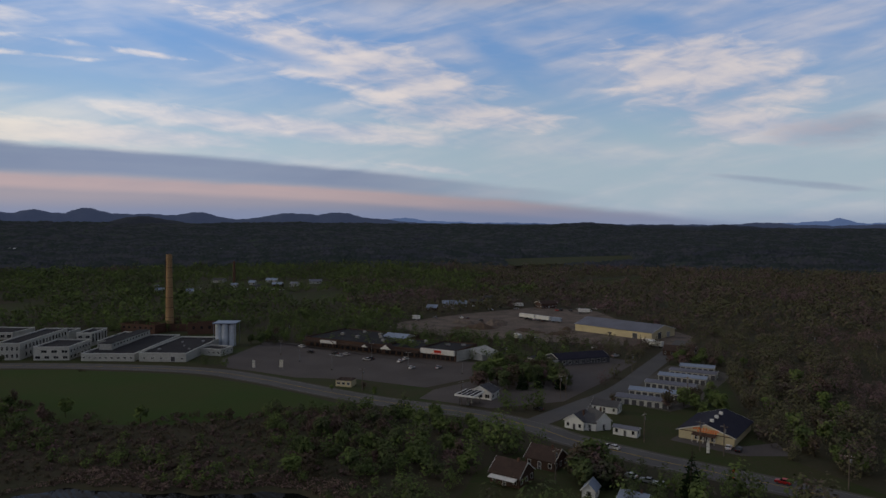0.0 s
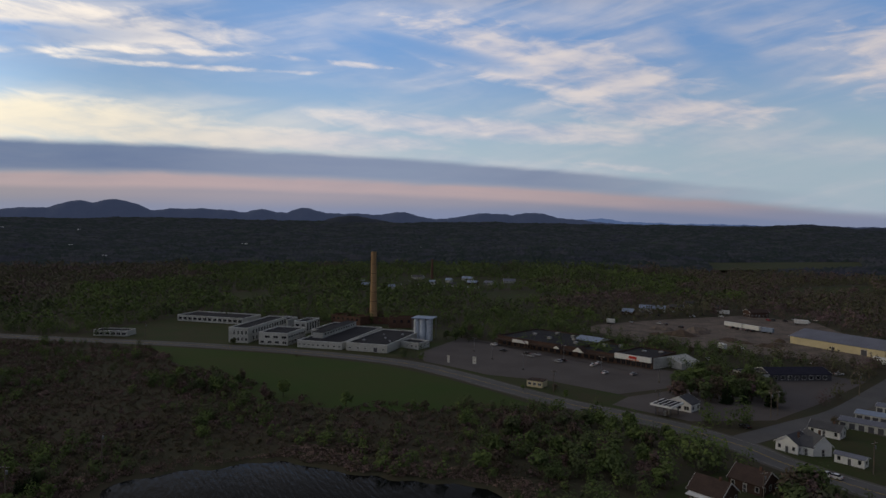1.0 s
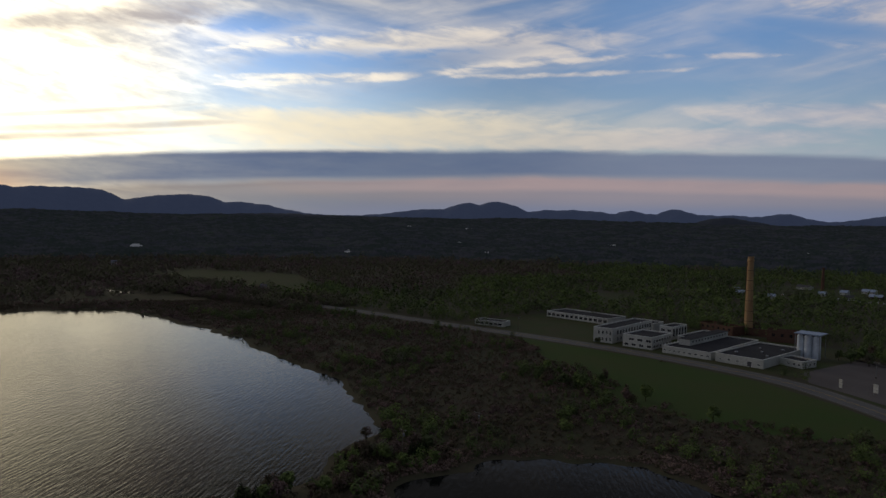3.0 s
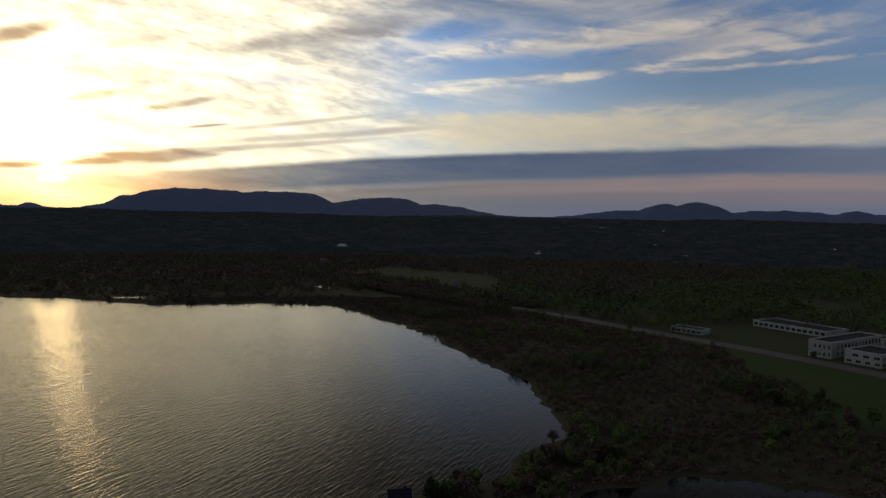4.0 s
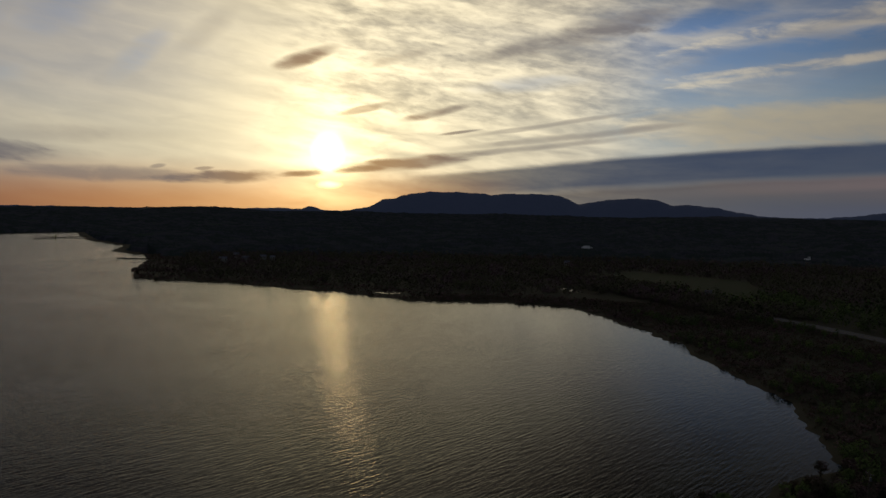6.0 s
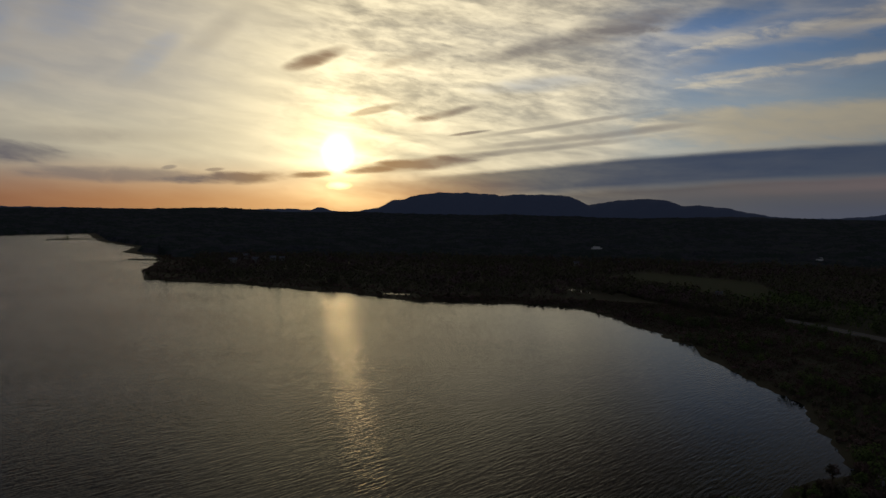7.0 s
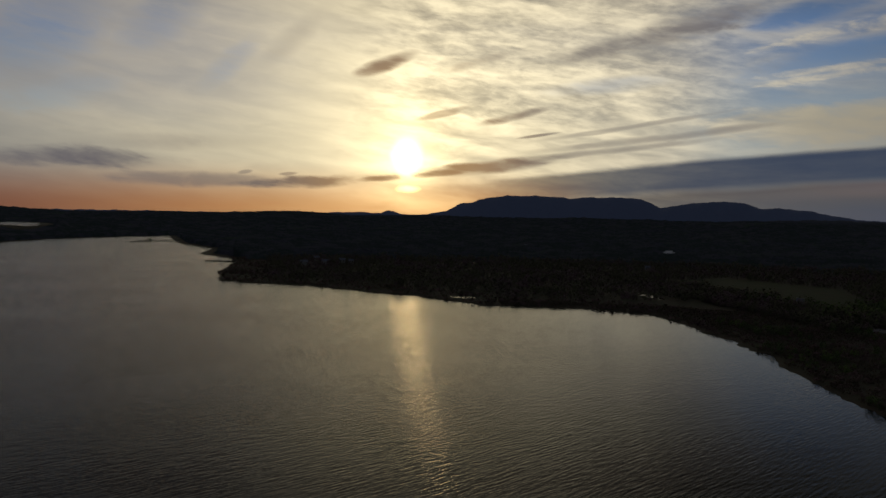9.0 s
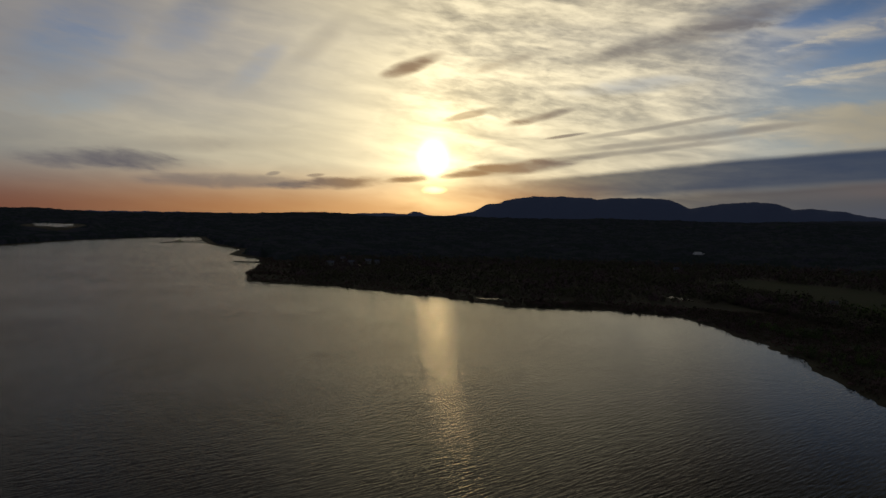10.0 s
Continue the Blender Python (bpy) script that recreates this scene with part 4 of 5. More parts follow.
def tube(r0, r1, z0, z1, sides=12, bm=None, cx=0.0, cy=0.0):
    bm = bm or bmesh.new()
    rings = []
    for r, z in ((r0, z0), (r1, z1)):
        rings.append([bm.verts.new((cx + r * math.cos(2 * math.pi * k / sides), cy + r * math.sin(2 * math.pi * k / sides), z)) for k in range(sides)])
    for k in range(sides):
        bm.faces.new((rings[0][k], rings[0][(k + 1) % sides], rings[1][(k + 1) % sides], rings[1][k]))
    bm.faces.new(rings[0][::-1])
    bm.faces.new(rings[1])
    return bm


def turned(profile, sides=16):
    """A body of revolution from (radius, height) points."""
    bm = bmesh.new()
    rings = [[bm.verts.new((r * math.cos(2 * math.pi * k / sides), r * math.sin(2 * math.pi * k / sides), z)) for k in range(sides)] for r, z in profile]
    for a, b in zip(rings, rings[1:]):
        for k in range(sides):
            bm.faces.new((a[k], a[(k + 1) % sides], b[(k + 1) % sides], b[k]))
    bm.faces.new(rings[0][::-1])
    bm.faces.new(rings[-1])
    return bm


def thing(name, x, y, turn, label, category, group="", z=0.0):
    ob = new(name)
    ob.matrix_basis = pose(x, y, z, 0, 0, turn)
    return tagged(ob, label, category, group)


PANES = {}


def opening(parent, face, u, z0, w, h, size, kind="window", glass=None, frame=None):
    """A window or door on one face of a box of size (length, depth): frame proud of the wall, pane set in it."""
    length, depth = size
    key = (kind, round(w, 2), round(h, 2), (glass or M_GLASS).name, (frame or M_TRIM).name)
    if key not in PANES:
        bm = bmesh.new()
        t = 0.12
        for a, b, c, d in ((0, w, -t, 0), (0, w, h, h + t), (-t, 0, -t, h + t), (w, w + t, -t, h + t)):
            box(a, b, -0.07, 0.05, c, d, bm)
        if kind == "window" and w > 1.0:
            box(w / 2 - 0.04, w / 2 + 0.04, -0.05, 0.02, 0, h, bm)
        pane_bm = box(0, w, -0.03, 0.04, 0, h)
        made = []
        for b_, m_ in ((bm, frame or M_TRIM), (pane_bm, glass or M_GLASS)):
            me = bpy.data.meshes.new(kind)
            bmesh.ops.recalc_face_normals(b_, faces=b_.faces)
            b_.to_mesh(me)
            b_.free()
            me.materials.append(m_)
            made.append(me)
        PANES[key] = made
    at, turn = {"front": ((u, 0, z0), 0), "right": ((length, u, z0), 90), "back": ((length - u, depth, z0), 180), "left": ((0, depth - u, z0), -90)}[face]
    win = part(kind, PANES[key][0], None, parent, at=at, turn=turn)
    part("pane" if kind == "window" else "leaf", PANES[key][1], None, win)
    return win


def row(parent, face, u0, u1, n, z0, w, h, size, **k):
    for i in range(n):
        opening(parent, face, u0 + (u1 - u0 - w) * (i / (n - 1) if n > 1 else 0.5), z0, w, h, size, **k)


def flat_block(name, fl, fr, depth, h, label, wall=None, roof=None, coping=None, category="building", group="", parapet=0.5):
    """A flat-roofed block from its front corners; its walls stand round a sunk roof deck under a coping."""
    dx_, dy_ = fr[0] - fl[0], fr[1] - fl[1]
    length, turn = math.hypot(dx_, dy_), math.degrees(math.atan2(dy_, dx_))
    ob = thing(name, fl[0], fl[1], turn, label, category, group)
    t = 0.3
    for nm, a in (("front_wall", (0, length, 0, t)), ("back_wall", (0, length, depth - t, depth)), ("side_wall", (0, t, t, depth - t)), ("side_wall", (length - t, length, t, depth - t))):
        part(nm, box(*a, -0.2, h), wall or M_WHITE, ob)
    part("roof", box(t, length - t, t, depth - t, h - parapet - 0.2, h - parapet), roof or M_TAR, ob)
    bm = bmesh.new()
    for a in ((-0.1, length + 0.1, -0.1, t + 0.1), (-0.1, length + 0.1, depth - t - 0.1, depth + 0.1), (-0.1, t + 0.1, t + 0.1, depth - t - 0.1), (length - t - 0.1, length + 0.1, t + 0.1, depth - t - 0.1)):
        box(*a, h, h + 0.18, bm)
    part("coping", bm, coping or M_TRIM, ob)
    return ob, (length, depth)


def gable_block(name, fl, fr, depth, h, ridge, label, wall=None, roof=None, along=True, category="building", group="", eave=0.4):
    """A pitched-roof block; along: the ridge runs with the front, else from front to back."""
    dx_, dy_ = fr[0] - fl[0], fr[1] - fl[1]
    length, turn = math.hypot(dx_, dy_), math.degrees(math.atan2(dy_, dx_))
    ob = thing(name, fl[0], fl[1], turn, label, category, group)
    if along:
        bm = prism([(0, -0.2), (depth, -0.2), (depth, h), (depth / 2, ridge), (0, h)], 0, length)
    else:
        bm = prism([(0, -0.2), (length, -0.2), (length, h), (length / 2, ridge), (0, h)], 0, depth)
        bmesh.ops.transform(bm, matrix=Matrix(((0, 1, 0, 0), (1, 0, 0, 0), (0, 0, 1, 0), (0, 0, 0, 1))), verts=bm.verts)
    part("wall", bm, wall or M_SIDING, ob)
    span, run = (depth, length) if along else (length, depth)
    drop = (ridge - h) / (span / 2) * eave
    for s in (0, 1):
        a, b = (-eave, span / 2) if s == 0 else (span + eave, span / 2)
        bm = prism([(a, h - drop + 0.02), (b, ridge + 0.02), (b, ridge + 0.2), (a, h - drop + 0.2)], -eave, run + eave)
        if not along:
            bmesh.ops.transform(bm, matrix=Matrix(((0, 1, 0, 0), (1, 0, 0, 0), (0, 0, 1, 0), (0, 0, 0, 1))), verts=bm.verts)
        part("roof_slope", bm, roof or M_GREY_SHINGLE, ob)
    for e in (-eave - 0.06, run + eave):
        for s in (0, 1):
            a, b = (-eave, span / 2) if s == 0 else (span + eave, span / 2)
            bm = prism([(a, h - drop - 0.1), (b, ridge - 0.1), (b, ridge + 0.22), (a, h - drop + 0.22)], e, e + 0.06)
            if not along:
                bmesh.ops.transform(bm, matrix=Matrix(((0, 1, 0, 0), (1, 0, 0, 0), (0, 0, 1, 0), (0, 0, 0, 1))), verts=bm.verts)
            part("bargeboard", bm, M_TRIM, ob)
    return ob, (length, depth)


# ---------------------------------------------------------------- the old factory
office, size = flat_block("factory_building", (-244, 379), (-231, 380), 57, 9.2, "white two-storey factory office with rows of dark windows")
row(office, "front", 3.2, 12.3, 4, 1.3, 1.2, 2.0, size)
row(office, "front", 3.2, 12.3, 4, 5.2, 1.2, 2.3, size)
row(office, "right", 6, 55, 13, 5.0, 2.1, 2.6, size)
row(office, "right", 6, 55, 11, 1.2, 1.8, 2.2, size)
wing, size = flat_block("factory_building", (-223, 379), (-204, 380), 26, 7.4, "white factory wing with wide dark strip windows")
row(wing, "front", 4, 18.2, 3, 4.2, 3.2, 1.4, size)
row(wing, "front", 1, 18.2, 4, 1.0, 2.6, 1.4, size)
row(wing, "right", 1.5, 25, 7, 4.2, 2.0, 1.5, size)
row(wing, "right", 1.5, 25, 6, 1.0, 2.0, 1.5, size)
low, size = flat_block("factory_building", (-196.5, 378), (-167.5, 378), 66, 4.2, "low white factory hall with small windows and a dark roof")
row(low, "front", 1, 14, 5, 1.5, 1.1, 0.9, size)
row(low, "front", 16, 28, 4, 1.5, 1.5, 0.8, size)
part("rooflight", box(3, 10, 14, 66, 3.7, 7.2), M_WHITE, low)
part("rooflight_roof", box(2.8, 10.2, 13.8, 66.2, 7.2, 7.45), M_TAR, low)
for i in range(12):
    part("rooflight_window", box(10.0, 10.06, 17 + i * 4, 18.6 + i * 4, 5.3, 6.3), M_GLASS, low)
low2, size = flat_block("factory_building", (-165, 378), (-139, 377), 56, 4.7, "low white factory hall with a loading bay and dark roof")
row(low2, "front", 2, 13, 3, 1.6, 1.3, 0.8, size)
opening(low2, "front", 17.5, 0.2, 2.4, 2.6, size, "door", M_DOOR)
opening(low2, "front", 23, 1.4, 1.2, 0.8, size)
for x_, y_, w_ in ((6, 12, 1.6), (15, 24, 1.2), (20, 40, 1.4), (9, 36, 1.0), (22, 14, 1.2)):
    part("roof_vent", turned([(w_ / 2, 4.1), (w_ / 2, 4.7), (w_ * 0.7, 4.75), (w_ * 0.7, 4.95), (w_ * 0.2, 5.15)], 10), M_STEEL, low2, "", (x_, y_, 0))
small, size = flat_block("factory_building", (-139.5, 398), (-125.5, 394), 12, 3.8, "small white factory annex with a row of windows")
row(small, "front", 6, 13.5, 3, 1.3, 1.3, 1.0, size)
row(small, "right", 2, 11, 3, 1.3, 1.3, 1.0, size)
strip, size = flat_block("factory_building", (-332, 448), (-276, 447), 24, 4.4, "long white single-storey factory block with large broken windows")
row(strip, "front", 1, 55, 13, 1.2, 2.9, 2.0, size)
mid_, size = flat_block("factory_building", (-262, 446), (-240, 447), 16, 5.2, "white factory link block behind the office")
row(mid_, "front", 1, 20, 5, 1.4, 2.4, 1.8, size)
tower, size = flat_block("factory_building", (-223, 424), (-214, 424), 20, 8.2, "narrow white factory tower with tall dark windows")
row(tower, "right", 1, 19, 5, 2.0, 2.2, 5.2, size)
row(tower, "front", 1.2, 8, 2, 5.0, 2.4, 1.6, size)
link, size = flat_block("factory_building", (-203.5, 410), (-197, 410), 36, 5.6, "white factory link with a row of tall windows")
row(link, "front", 0.8, 5.7, 2, 1.4, 1.8, 2.2, size)
shed, size = flat_block("pavilion", (-338, 371), (-316, 376), 11, 3.4, "low flat-roofed white roadside pavilion with wide windows", parapet=0.1)
row(shed, "front", 0.8, 21.5, 6, 0.9, 2.7, 1.5, size)
ruin, size = flat_block("brick_ruin", (-222, 480), (-195, 472), 12, 6.0, "roofless red brick ruin with empty window holes", M_BRICK, M_FLOOR, M_BRICK, "ruin", parapet=5.6)
row(ruin, "front", 2, 26, 6, 3.2, 1.8, 1.4, size, frame=M_BRICK)
ruin2, size = flat_block("brick_ruin", (-172, 470), (-146, 478), 9, 7.5, "crumbling red brick wall of an old mill", M_BRICK, M_FLOOR, M_BRICK, "ruin", parapet=7.0)
row(ruin2, "front", 3, 25, 5, 3.6, 1.6, 2.0, size, frame=M_BRICK)
ruin3, size = flat_block("brick_ruin", (-192, 486), (-178, 486), 9, 5.0, "low red brick ruin at the chimney's foot", M_BRICK, M_TAR, M_BRICK, "ruin")

chimney = thing("chimney", -192, 490, 0, "tall tapered tan brick factory chimney", "chimney")
part("plinth", turned([(3.6, -0.2), (3.6, 2.6), (3.2, 3.0)], 20), M_TAN, chimney)
part("shaft", turned([(2.9, 3.0), (2.55, 18), (2.2, 34), (1.9, 50.0)], 24), M_TAN, chimney)
part("crown", turned([(1.95, 50.0), (2.2, 50.4), (2.2, 51.2), (2.0, 51.6), (2.0, 53.4), (1.5, 53.4), (1.5, 52.0)], 24), M_TAN, chimney)
for k in range(6):
    part("iron_band", turned([(2.72 - k * 0.15, 9.0 + k * 7), (2.84 - k * 0.15, 9.02 + k * 7), (2.84 - k * 0.15, 9.28 + k * 7), (2.72 - k * 0.15, 9.3 + k * 7)], 24), M_BROWN, chimney)
part("ladder", box(-2.7, -2.35, -0.25, 0.25, 4, 50), M_BROWN, chimney)
chimney2 = thing("chimney", -260, 870, 0, "slim red brick chimney among the far houses", "chimney")
part("shaft", turned([(2.0, -0.2), (1.7, 14), (1.3, 27)], 16), M_BRICK, chimney2)
part("crown", turned([(1.35, 27), (1.55, 27.3), (1.5, 28.6), (1.1, 28.6)], 16), M_BRICK, chimney2)

silos = thing("silo_group", -133.5, 430, 0, "four pale steel silos under a shared flat canopy", "silo")
for k, (sx, sy) in enumerate(((-4.2, -1.8), (0.0, -2.6), (4.2, -1.6), (0.6, 2.6))):
    part("silo", turned([(2.05, -0.2), (2.05, 12.6), (1.7, 13.3), (0.8, 13.8)], 20), M_SILO, silos, "", (sx, sy, 0))
part("canopy", box(-7, 7, -5.5, 7, 14.0, 14.5), M_PALE_METAL, silos, "pale blue flat metal canopy")
part("penthouse", box(-4, 5, -3, 5, 12.6, 14.0), M_METAL, silos)
for sx, sy in ((-6.4, -4.6), (6.4, -4.6), (-6.4, 6), (6.4, 6)):
    part("post", box(sx - 0.15, sx + 0.15, sy - 0.15, sy + 0.15, -0.2, 14.0), M_STEEL, silos)

# ---------------------------------------------------------------- the shopping plaza
P0, PD = Vector((-85, 431)), Vector((92, -50)).normalized()


def along_plaza(d):
    return tuple(P0 + PD * d)


plaza_a, size = flat_block("shop_building", along_plaza(0), along_plaza(58), 42, 5.4, "long brown-fronted shop row with a dark flat roof", M_BROWN, M_TAR, M_SHINGLE, "shop")
row(plaza_a, "front", 4, 56, 12, 0.4, 3.0, 2.2, size, frame=M_BROWN)
plaza_b, size_b = flat_block("shop_building", along_plaza(58.1), along_plaza(83), 30, 5.0, "brown-fronted shop row with a gabled porch", M_BROWN, M_TAR, M_SHINGLE, "shop")
row(plaza_b, "front", 1, 24, 6, 0.4, 2.8, 2.2, size_b, frame=M_BROWN)
plaza_c, size_c = flat_block("shop_building", along_plaza(83.1), along_plaza(105), 27, 6.0, "shop with a white sign fascia and red sign", M_BROWN, M_TAR, M_SHINGLE, "shop")
row(plaza_c, "front", 1, 21, 7, 0.4, 2.2, 2.4, size_c, frame=M_BROWN)
part("canopy", box(0, 58, -3.0, 0, 3.0, 3.9), M_SHINGLE, plaza_a, "brown shingled walkway canopy")
part("canopy", box(0, 24.9, -3.0, 0, 3.0, 3.9), M_SHINGLE, plaza_b, "brown shingled walkway canopy")
part("fascia", box(0.2, 21.7, -1.4, -0.02, 3.4, 6.0), M_TRIM, plaza_c, "white sign fascia")
part("sign", box(9, 13.6, -1.6, -1.4, 4.2, 5.6), M_RED, plaza_c, "red plain sign shape")
for i in range(5):
    part("sign_bar", box(7.6 + i * 1.6, 8.6 + i * 1.6, -1.48, -1.4, 3.5, 3.9), M_ORANGE, plaza_c)
part("fascia", box(14, 26, -3.2, -3.0, 3.4, 5.2), M_TRIM, plaza_a, "white sign fascia")
for i in range(15):
    part("post", box(1 + i * 4, 1.25 + i * 4, -2.9, -2.65, 0, 3.0), M_BROWN, plaza_a)
for i in range(6):
    part("post", box(1 + i * 4.3, 1.25 + i * 4.3, -2.9, -2.65, 0, 3.0), M_BROWN, plaza_b)
for s in (1, -1):
    bm = bmesh.new()
    prism([(-0.3, 0), (0.0, 0), (0.0, 5.2), (-0.3, 5.2)], 0, 0.35, bm)
    bmesh.ops.transform(bm, matrix=pose(25.5, -3.3, 3.0, 0, s * 58, 0), verts=bm.verts)
    part("arch_beam", bm, M_BROWN, plaza_a, "dark timber arch over the sign")


def porch(parent, u, w, z, h, y=-4.0):
    bm = bmesh.new()
    a = [bm.verts.new(p) for p in ((u - w / 2, y, z), (u + w / 2, y, z), (u, y, z + h))]
    b = [bm.verts.new(p) for p in ((u - w / 2, 1, z), (u + w / 2, 1, z), (u, 1, z + h))]
    for f in ((a[0], a[1], a[2]), (b[2], b[1], b[0]), (a[0], b[0], b[1], a[1]), (a[1], b[1], b[2], a[2]), (a[2], b[2], b[0], a[0])):
        bm.faces.new(f)
    part("gable_porch", bm, M_SHINGLE, parent)
    bm = bmesh.new()
    v = [bm.verts.new(p) for p in ((u - w / 2 + 0.8, y - 0.06, z + 0.25), (u + w / 2 - 0.8, y - 0.06, z + 0.25), (u, y - 0.06, z + h - 0.45))]
    q = [bm.verts.new((p.co.x, y - 0.01, p.co.z)) for p in v]
    for f in ((v[0], v[1], v[2]), (q[2], q[1], q[0]), (v[0], q[0], q[1], v[1]), (v[1], q[1], q[2], v[2]), (v[2], q[2], q[0], v[0])):
        bm.faces.new(f)
    part("gable_sign", bm, M_TRIM, parent, "white triangular gable sign")


porch(plaza_b, 3.5, 9, 3.4, 3.4)
porch(plaza_a, 47, 6, 3.4, 2.4)
for ob_, spots in ((plaza_a, ((12, 20), (20, 33), (27, 15), (34, 30), (40, 22), (48, 12), (52, 34))), (plaza_b, ((6, 18), (14, 22))), (plaza_c, ((7, 16), (15, 20)))):
    for x_, y_ in spots:
        part("roof_unit", box(x_, x_ + 2.4, y_, y_ + 1.8, 4.3, 6.2), M_STEEL, ob_)
rear, size = gable_block("shop_building", (-38, 436), (-24, 428), 14, 4.6, 6.6, "grey-roofed block behind the shop row", M_SIDING, M_PALE_METAL, True, "shop")
annex = thing("sloped_annex", 7.5, 381.3, math.degrees(math.atan2(24, 20)), "pale sloping end wall of the shop row", "building")
part("wall", prism([(0, 0), (-0.5, 0), (-0.5, 5.8), (0, 5.8)], 0.2, 27), M_WHITE, annex)
part("store", prism([(0.0, 0), (-9, 0), (-9, 3.2), (-0.5, 5.6)], 12, 27), M_WHITE, annex)

# filling station and kiosk
kiosk, size = flat_block("kiosk", (-49.5, 322), (-42, 320), 6, 2.9, "small tan drive-through kiosk with a flat brown roof", M_CREAM, M_SHINGLE, M_SHINGLE, "kiosk", parapet=0.05)
row(kiosk, "front", 0.8, 7, 3, 1.0, 1.3, 1.1, size)
canopy = thing("filling_station_canopy", 5, 288, -28, "white-edged flat canopy on steel posts with black stripes", "canopy")
part("roof", box(0, 9, 0, 11, 4.2, 4.9), M_TRIM, canopy)
for k in range(4):
    part("dark_panel", box(0.8 + k * 2.0, 2.2 + k * 2.0, 0.5, 10.5, 4.9, 4.97), M_TAR, canopy)
for px_, py_ in ((1.5, 2), (7.5, 2), (1.5, 9), (7.5, 9)):
    part("post", box(px_ - 0.15, px_ + 0.15, py_ - 0.15, py_ + 0.15, -0.1, 4.2), M_DOOR, canopy)
for py_ in (3.5, 7.5):
    part("pump", box(4.0, 4.9, py_, py_ + 0.7, 0.0, 1.9), M_STEEL, canopy)
station, size = gable_block("filling_station", (12, 302), (21, 297), 8, 3.2, 5.6, "white filling station shop with a grey hipped roof", M_SIDING, M_GREY_SHINGLE, False, "shop")
row(station, "front", 0.6, 9.4, 3, 0.8, 2.0, 1.5, size)
row(station, "right", 1, 7, 2, 0.9, 1.5, 1.2, size)
blue_shop, size = flat_block("shop_building", (53, 367), (62, 372), 14, 3.3, "white-ended shop with a dark blue roof", M_WHITE, M_NAVY, M_NAVY, "shop")
blue_hall, size = gable_block("shop_building", (62.5, 372), (92, 383), 15, 3.0, 5.2, "long dark shop hall with a navy roof", M_DOOR, M_NAVY, True, "shop")
row(blue_hall, "front", 2, 29, 8, 0.6, 1.8, 1.8, size)

# ---------------------------------------------------------------- warehouse, stores, restaurant
ware, size = gable_block("warehouse", (95, 499), (137, 456), 31, 4.8, 8.6, "long cream metal warehouse with a grey pitched roof", M_CREAM, M_METAL, True, "warehouse", eave=0.6)
opening(ware, "right", 8, 0.0, 4.5, 4.2, size, "door", M_DOOR)
opening(ware, "right", 20, 0.0, 4.0, 3.6, size, "door", M_ROLL)
opening(ware, "front", 28, 0.0, 1.2, 2.1, size, "door", M_DOOR)
opening(ware, "front", 46, 0.0, 3.6, 3.4, size, "door", M_DOOR)
for k in range(10):
    part("wall_rib", box(3 + k * 6, 3.15 + k * 6, -0.08, 0, 0, 4.6), M_CREAM, ware)
STORE_ROWS = [((73.5, 294), (92.5, 284), True), ((82.5, 307), (104.5, 296), False), ((94, 322), (113, 311), True), ((105, 338), (124, 327), False), ((114, 349), (133, 338), True), ((123, 360), (138, 353), False)]
for a, b, grey in STORE_ROWS:
    unit, size = gable_block("storage_building", a, b, 7.5, 2.7, 3.5, "low self-storage row with white walls, roll-up doors and a metal roof", M_WHITE, M_METAL if grey else M_PALE_METAL, True, "storage building", "storage rows", 0.25)
    n = int(size[0] // 2.7)
    row(unit, "front", 0.5, size[0] - 0.4, n, 0.05, 1.9, 2.1, size, kind="door", glass=M_DOOR, frame=M_WHITE)
rest, size = gable_block("restaurant", (84, 246), (99.2, 235), 25, 3.2, 6.2, "gable-fronted cream store with a navy roof and red lettering bars", M_CREAM, M_NAVY, False, "restaurant", eave=0.7)
part("brown_band", box(-0.1, size[0] + 0.1, -0.06, 0.0, 2.9, 3.2), M_BROWN, rest)
part("porch_roof", prism([(-2.4, 2.5), (0, 2.9), (0, 3.1), (-2.4, 2.7)], 5, 13), M_BROWN, rest)
for k in range(5):
    part("porch_post", box(5.2 + k * 1.85, 5.4 + k * 1.85, -2.3, -2.1, 0, 2.5), M_TRIM, rest)
row(rest, "front", 5.6, 12.4, 4, 0.6, 1.2, 1.5, size)
opening(rest, "front", 8.8, 0.0, 1.1, 2.1, size, "door", M_DOOR)
for k, w_ in enumerate((0.75, 0.6, 0.85, 0.4, 0.55, 0.65)):
    part("letter_bar", box(5.0 + k * 0.85, 5.0 + k * 0.85 + w_ * 0.8, -0.1, 0.0, 4.1, 4.95), M_ORANGE, rest)
for k in range(5):
    part("letter_bar", box(10.2 + k * 0.75, 10.2 + k * 0.75 + 0.5, -0.1, 0.0, 4.0, 4.6), M_ORANGE, rest)
for k in range(8):
    part("letter_bar", box(6.4 + k * 0.85, 6.4 + k * 0.85 + 0.6, -0.1, 0.0, 3.3, 3.9), M_ORANGE, rest)
for k in range(3):
    v_ = part("roof_vent", box(-0.6, 0.6, -0.5, 0.5, 0, 1.3), M_TRIM, rest, "white roof ventilator", (size[0] / 2 + 0.6, 5 + k * 6, 5.8))

# ---------------------------------------------------------------- houses
def windows_all(ob, size, z=1.0):
    ln, dp = size
    for face, run in (("front", ln), ("right", dp), ("left", dp), ("back", ln)):
        n = max(1, int(run // 3))
        row(ob, face, 0.9, run - 0.9, n, z, 0.95, 1.3, size)


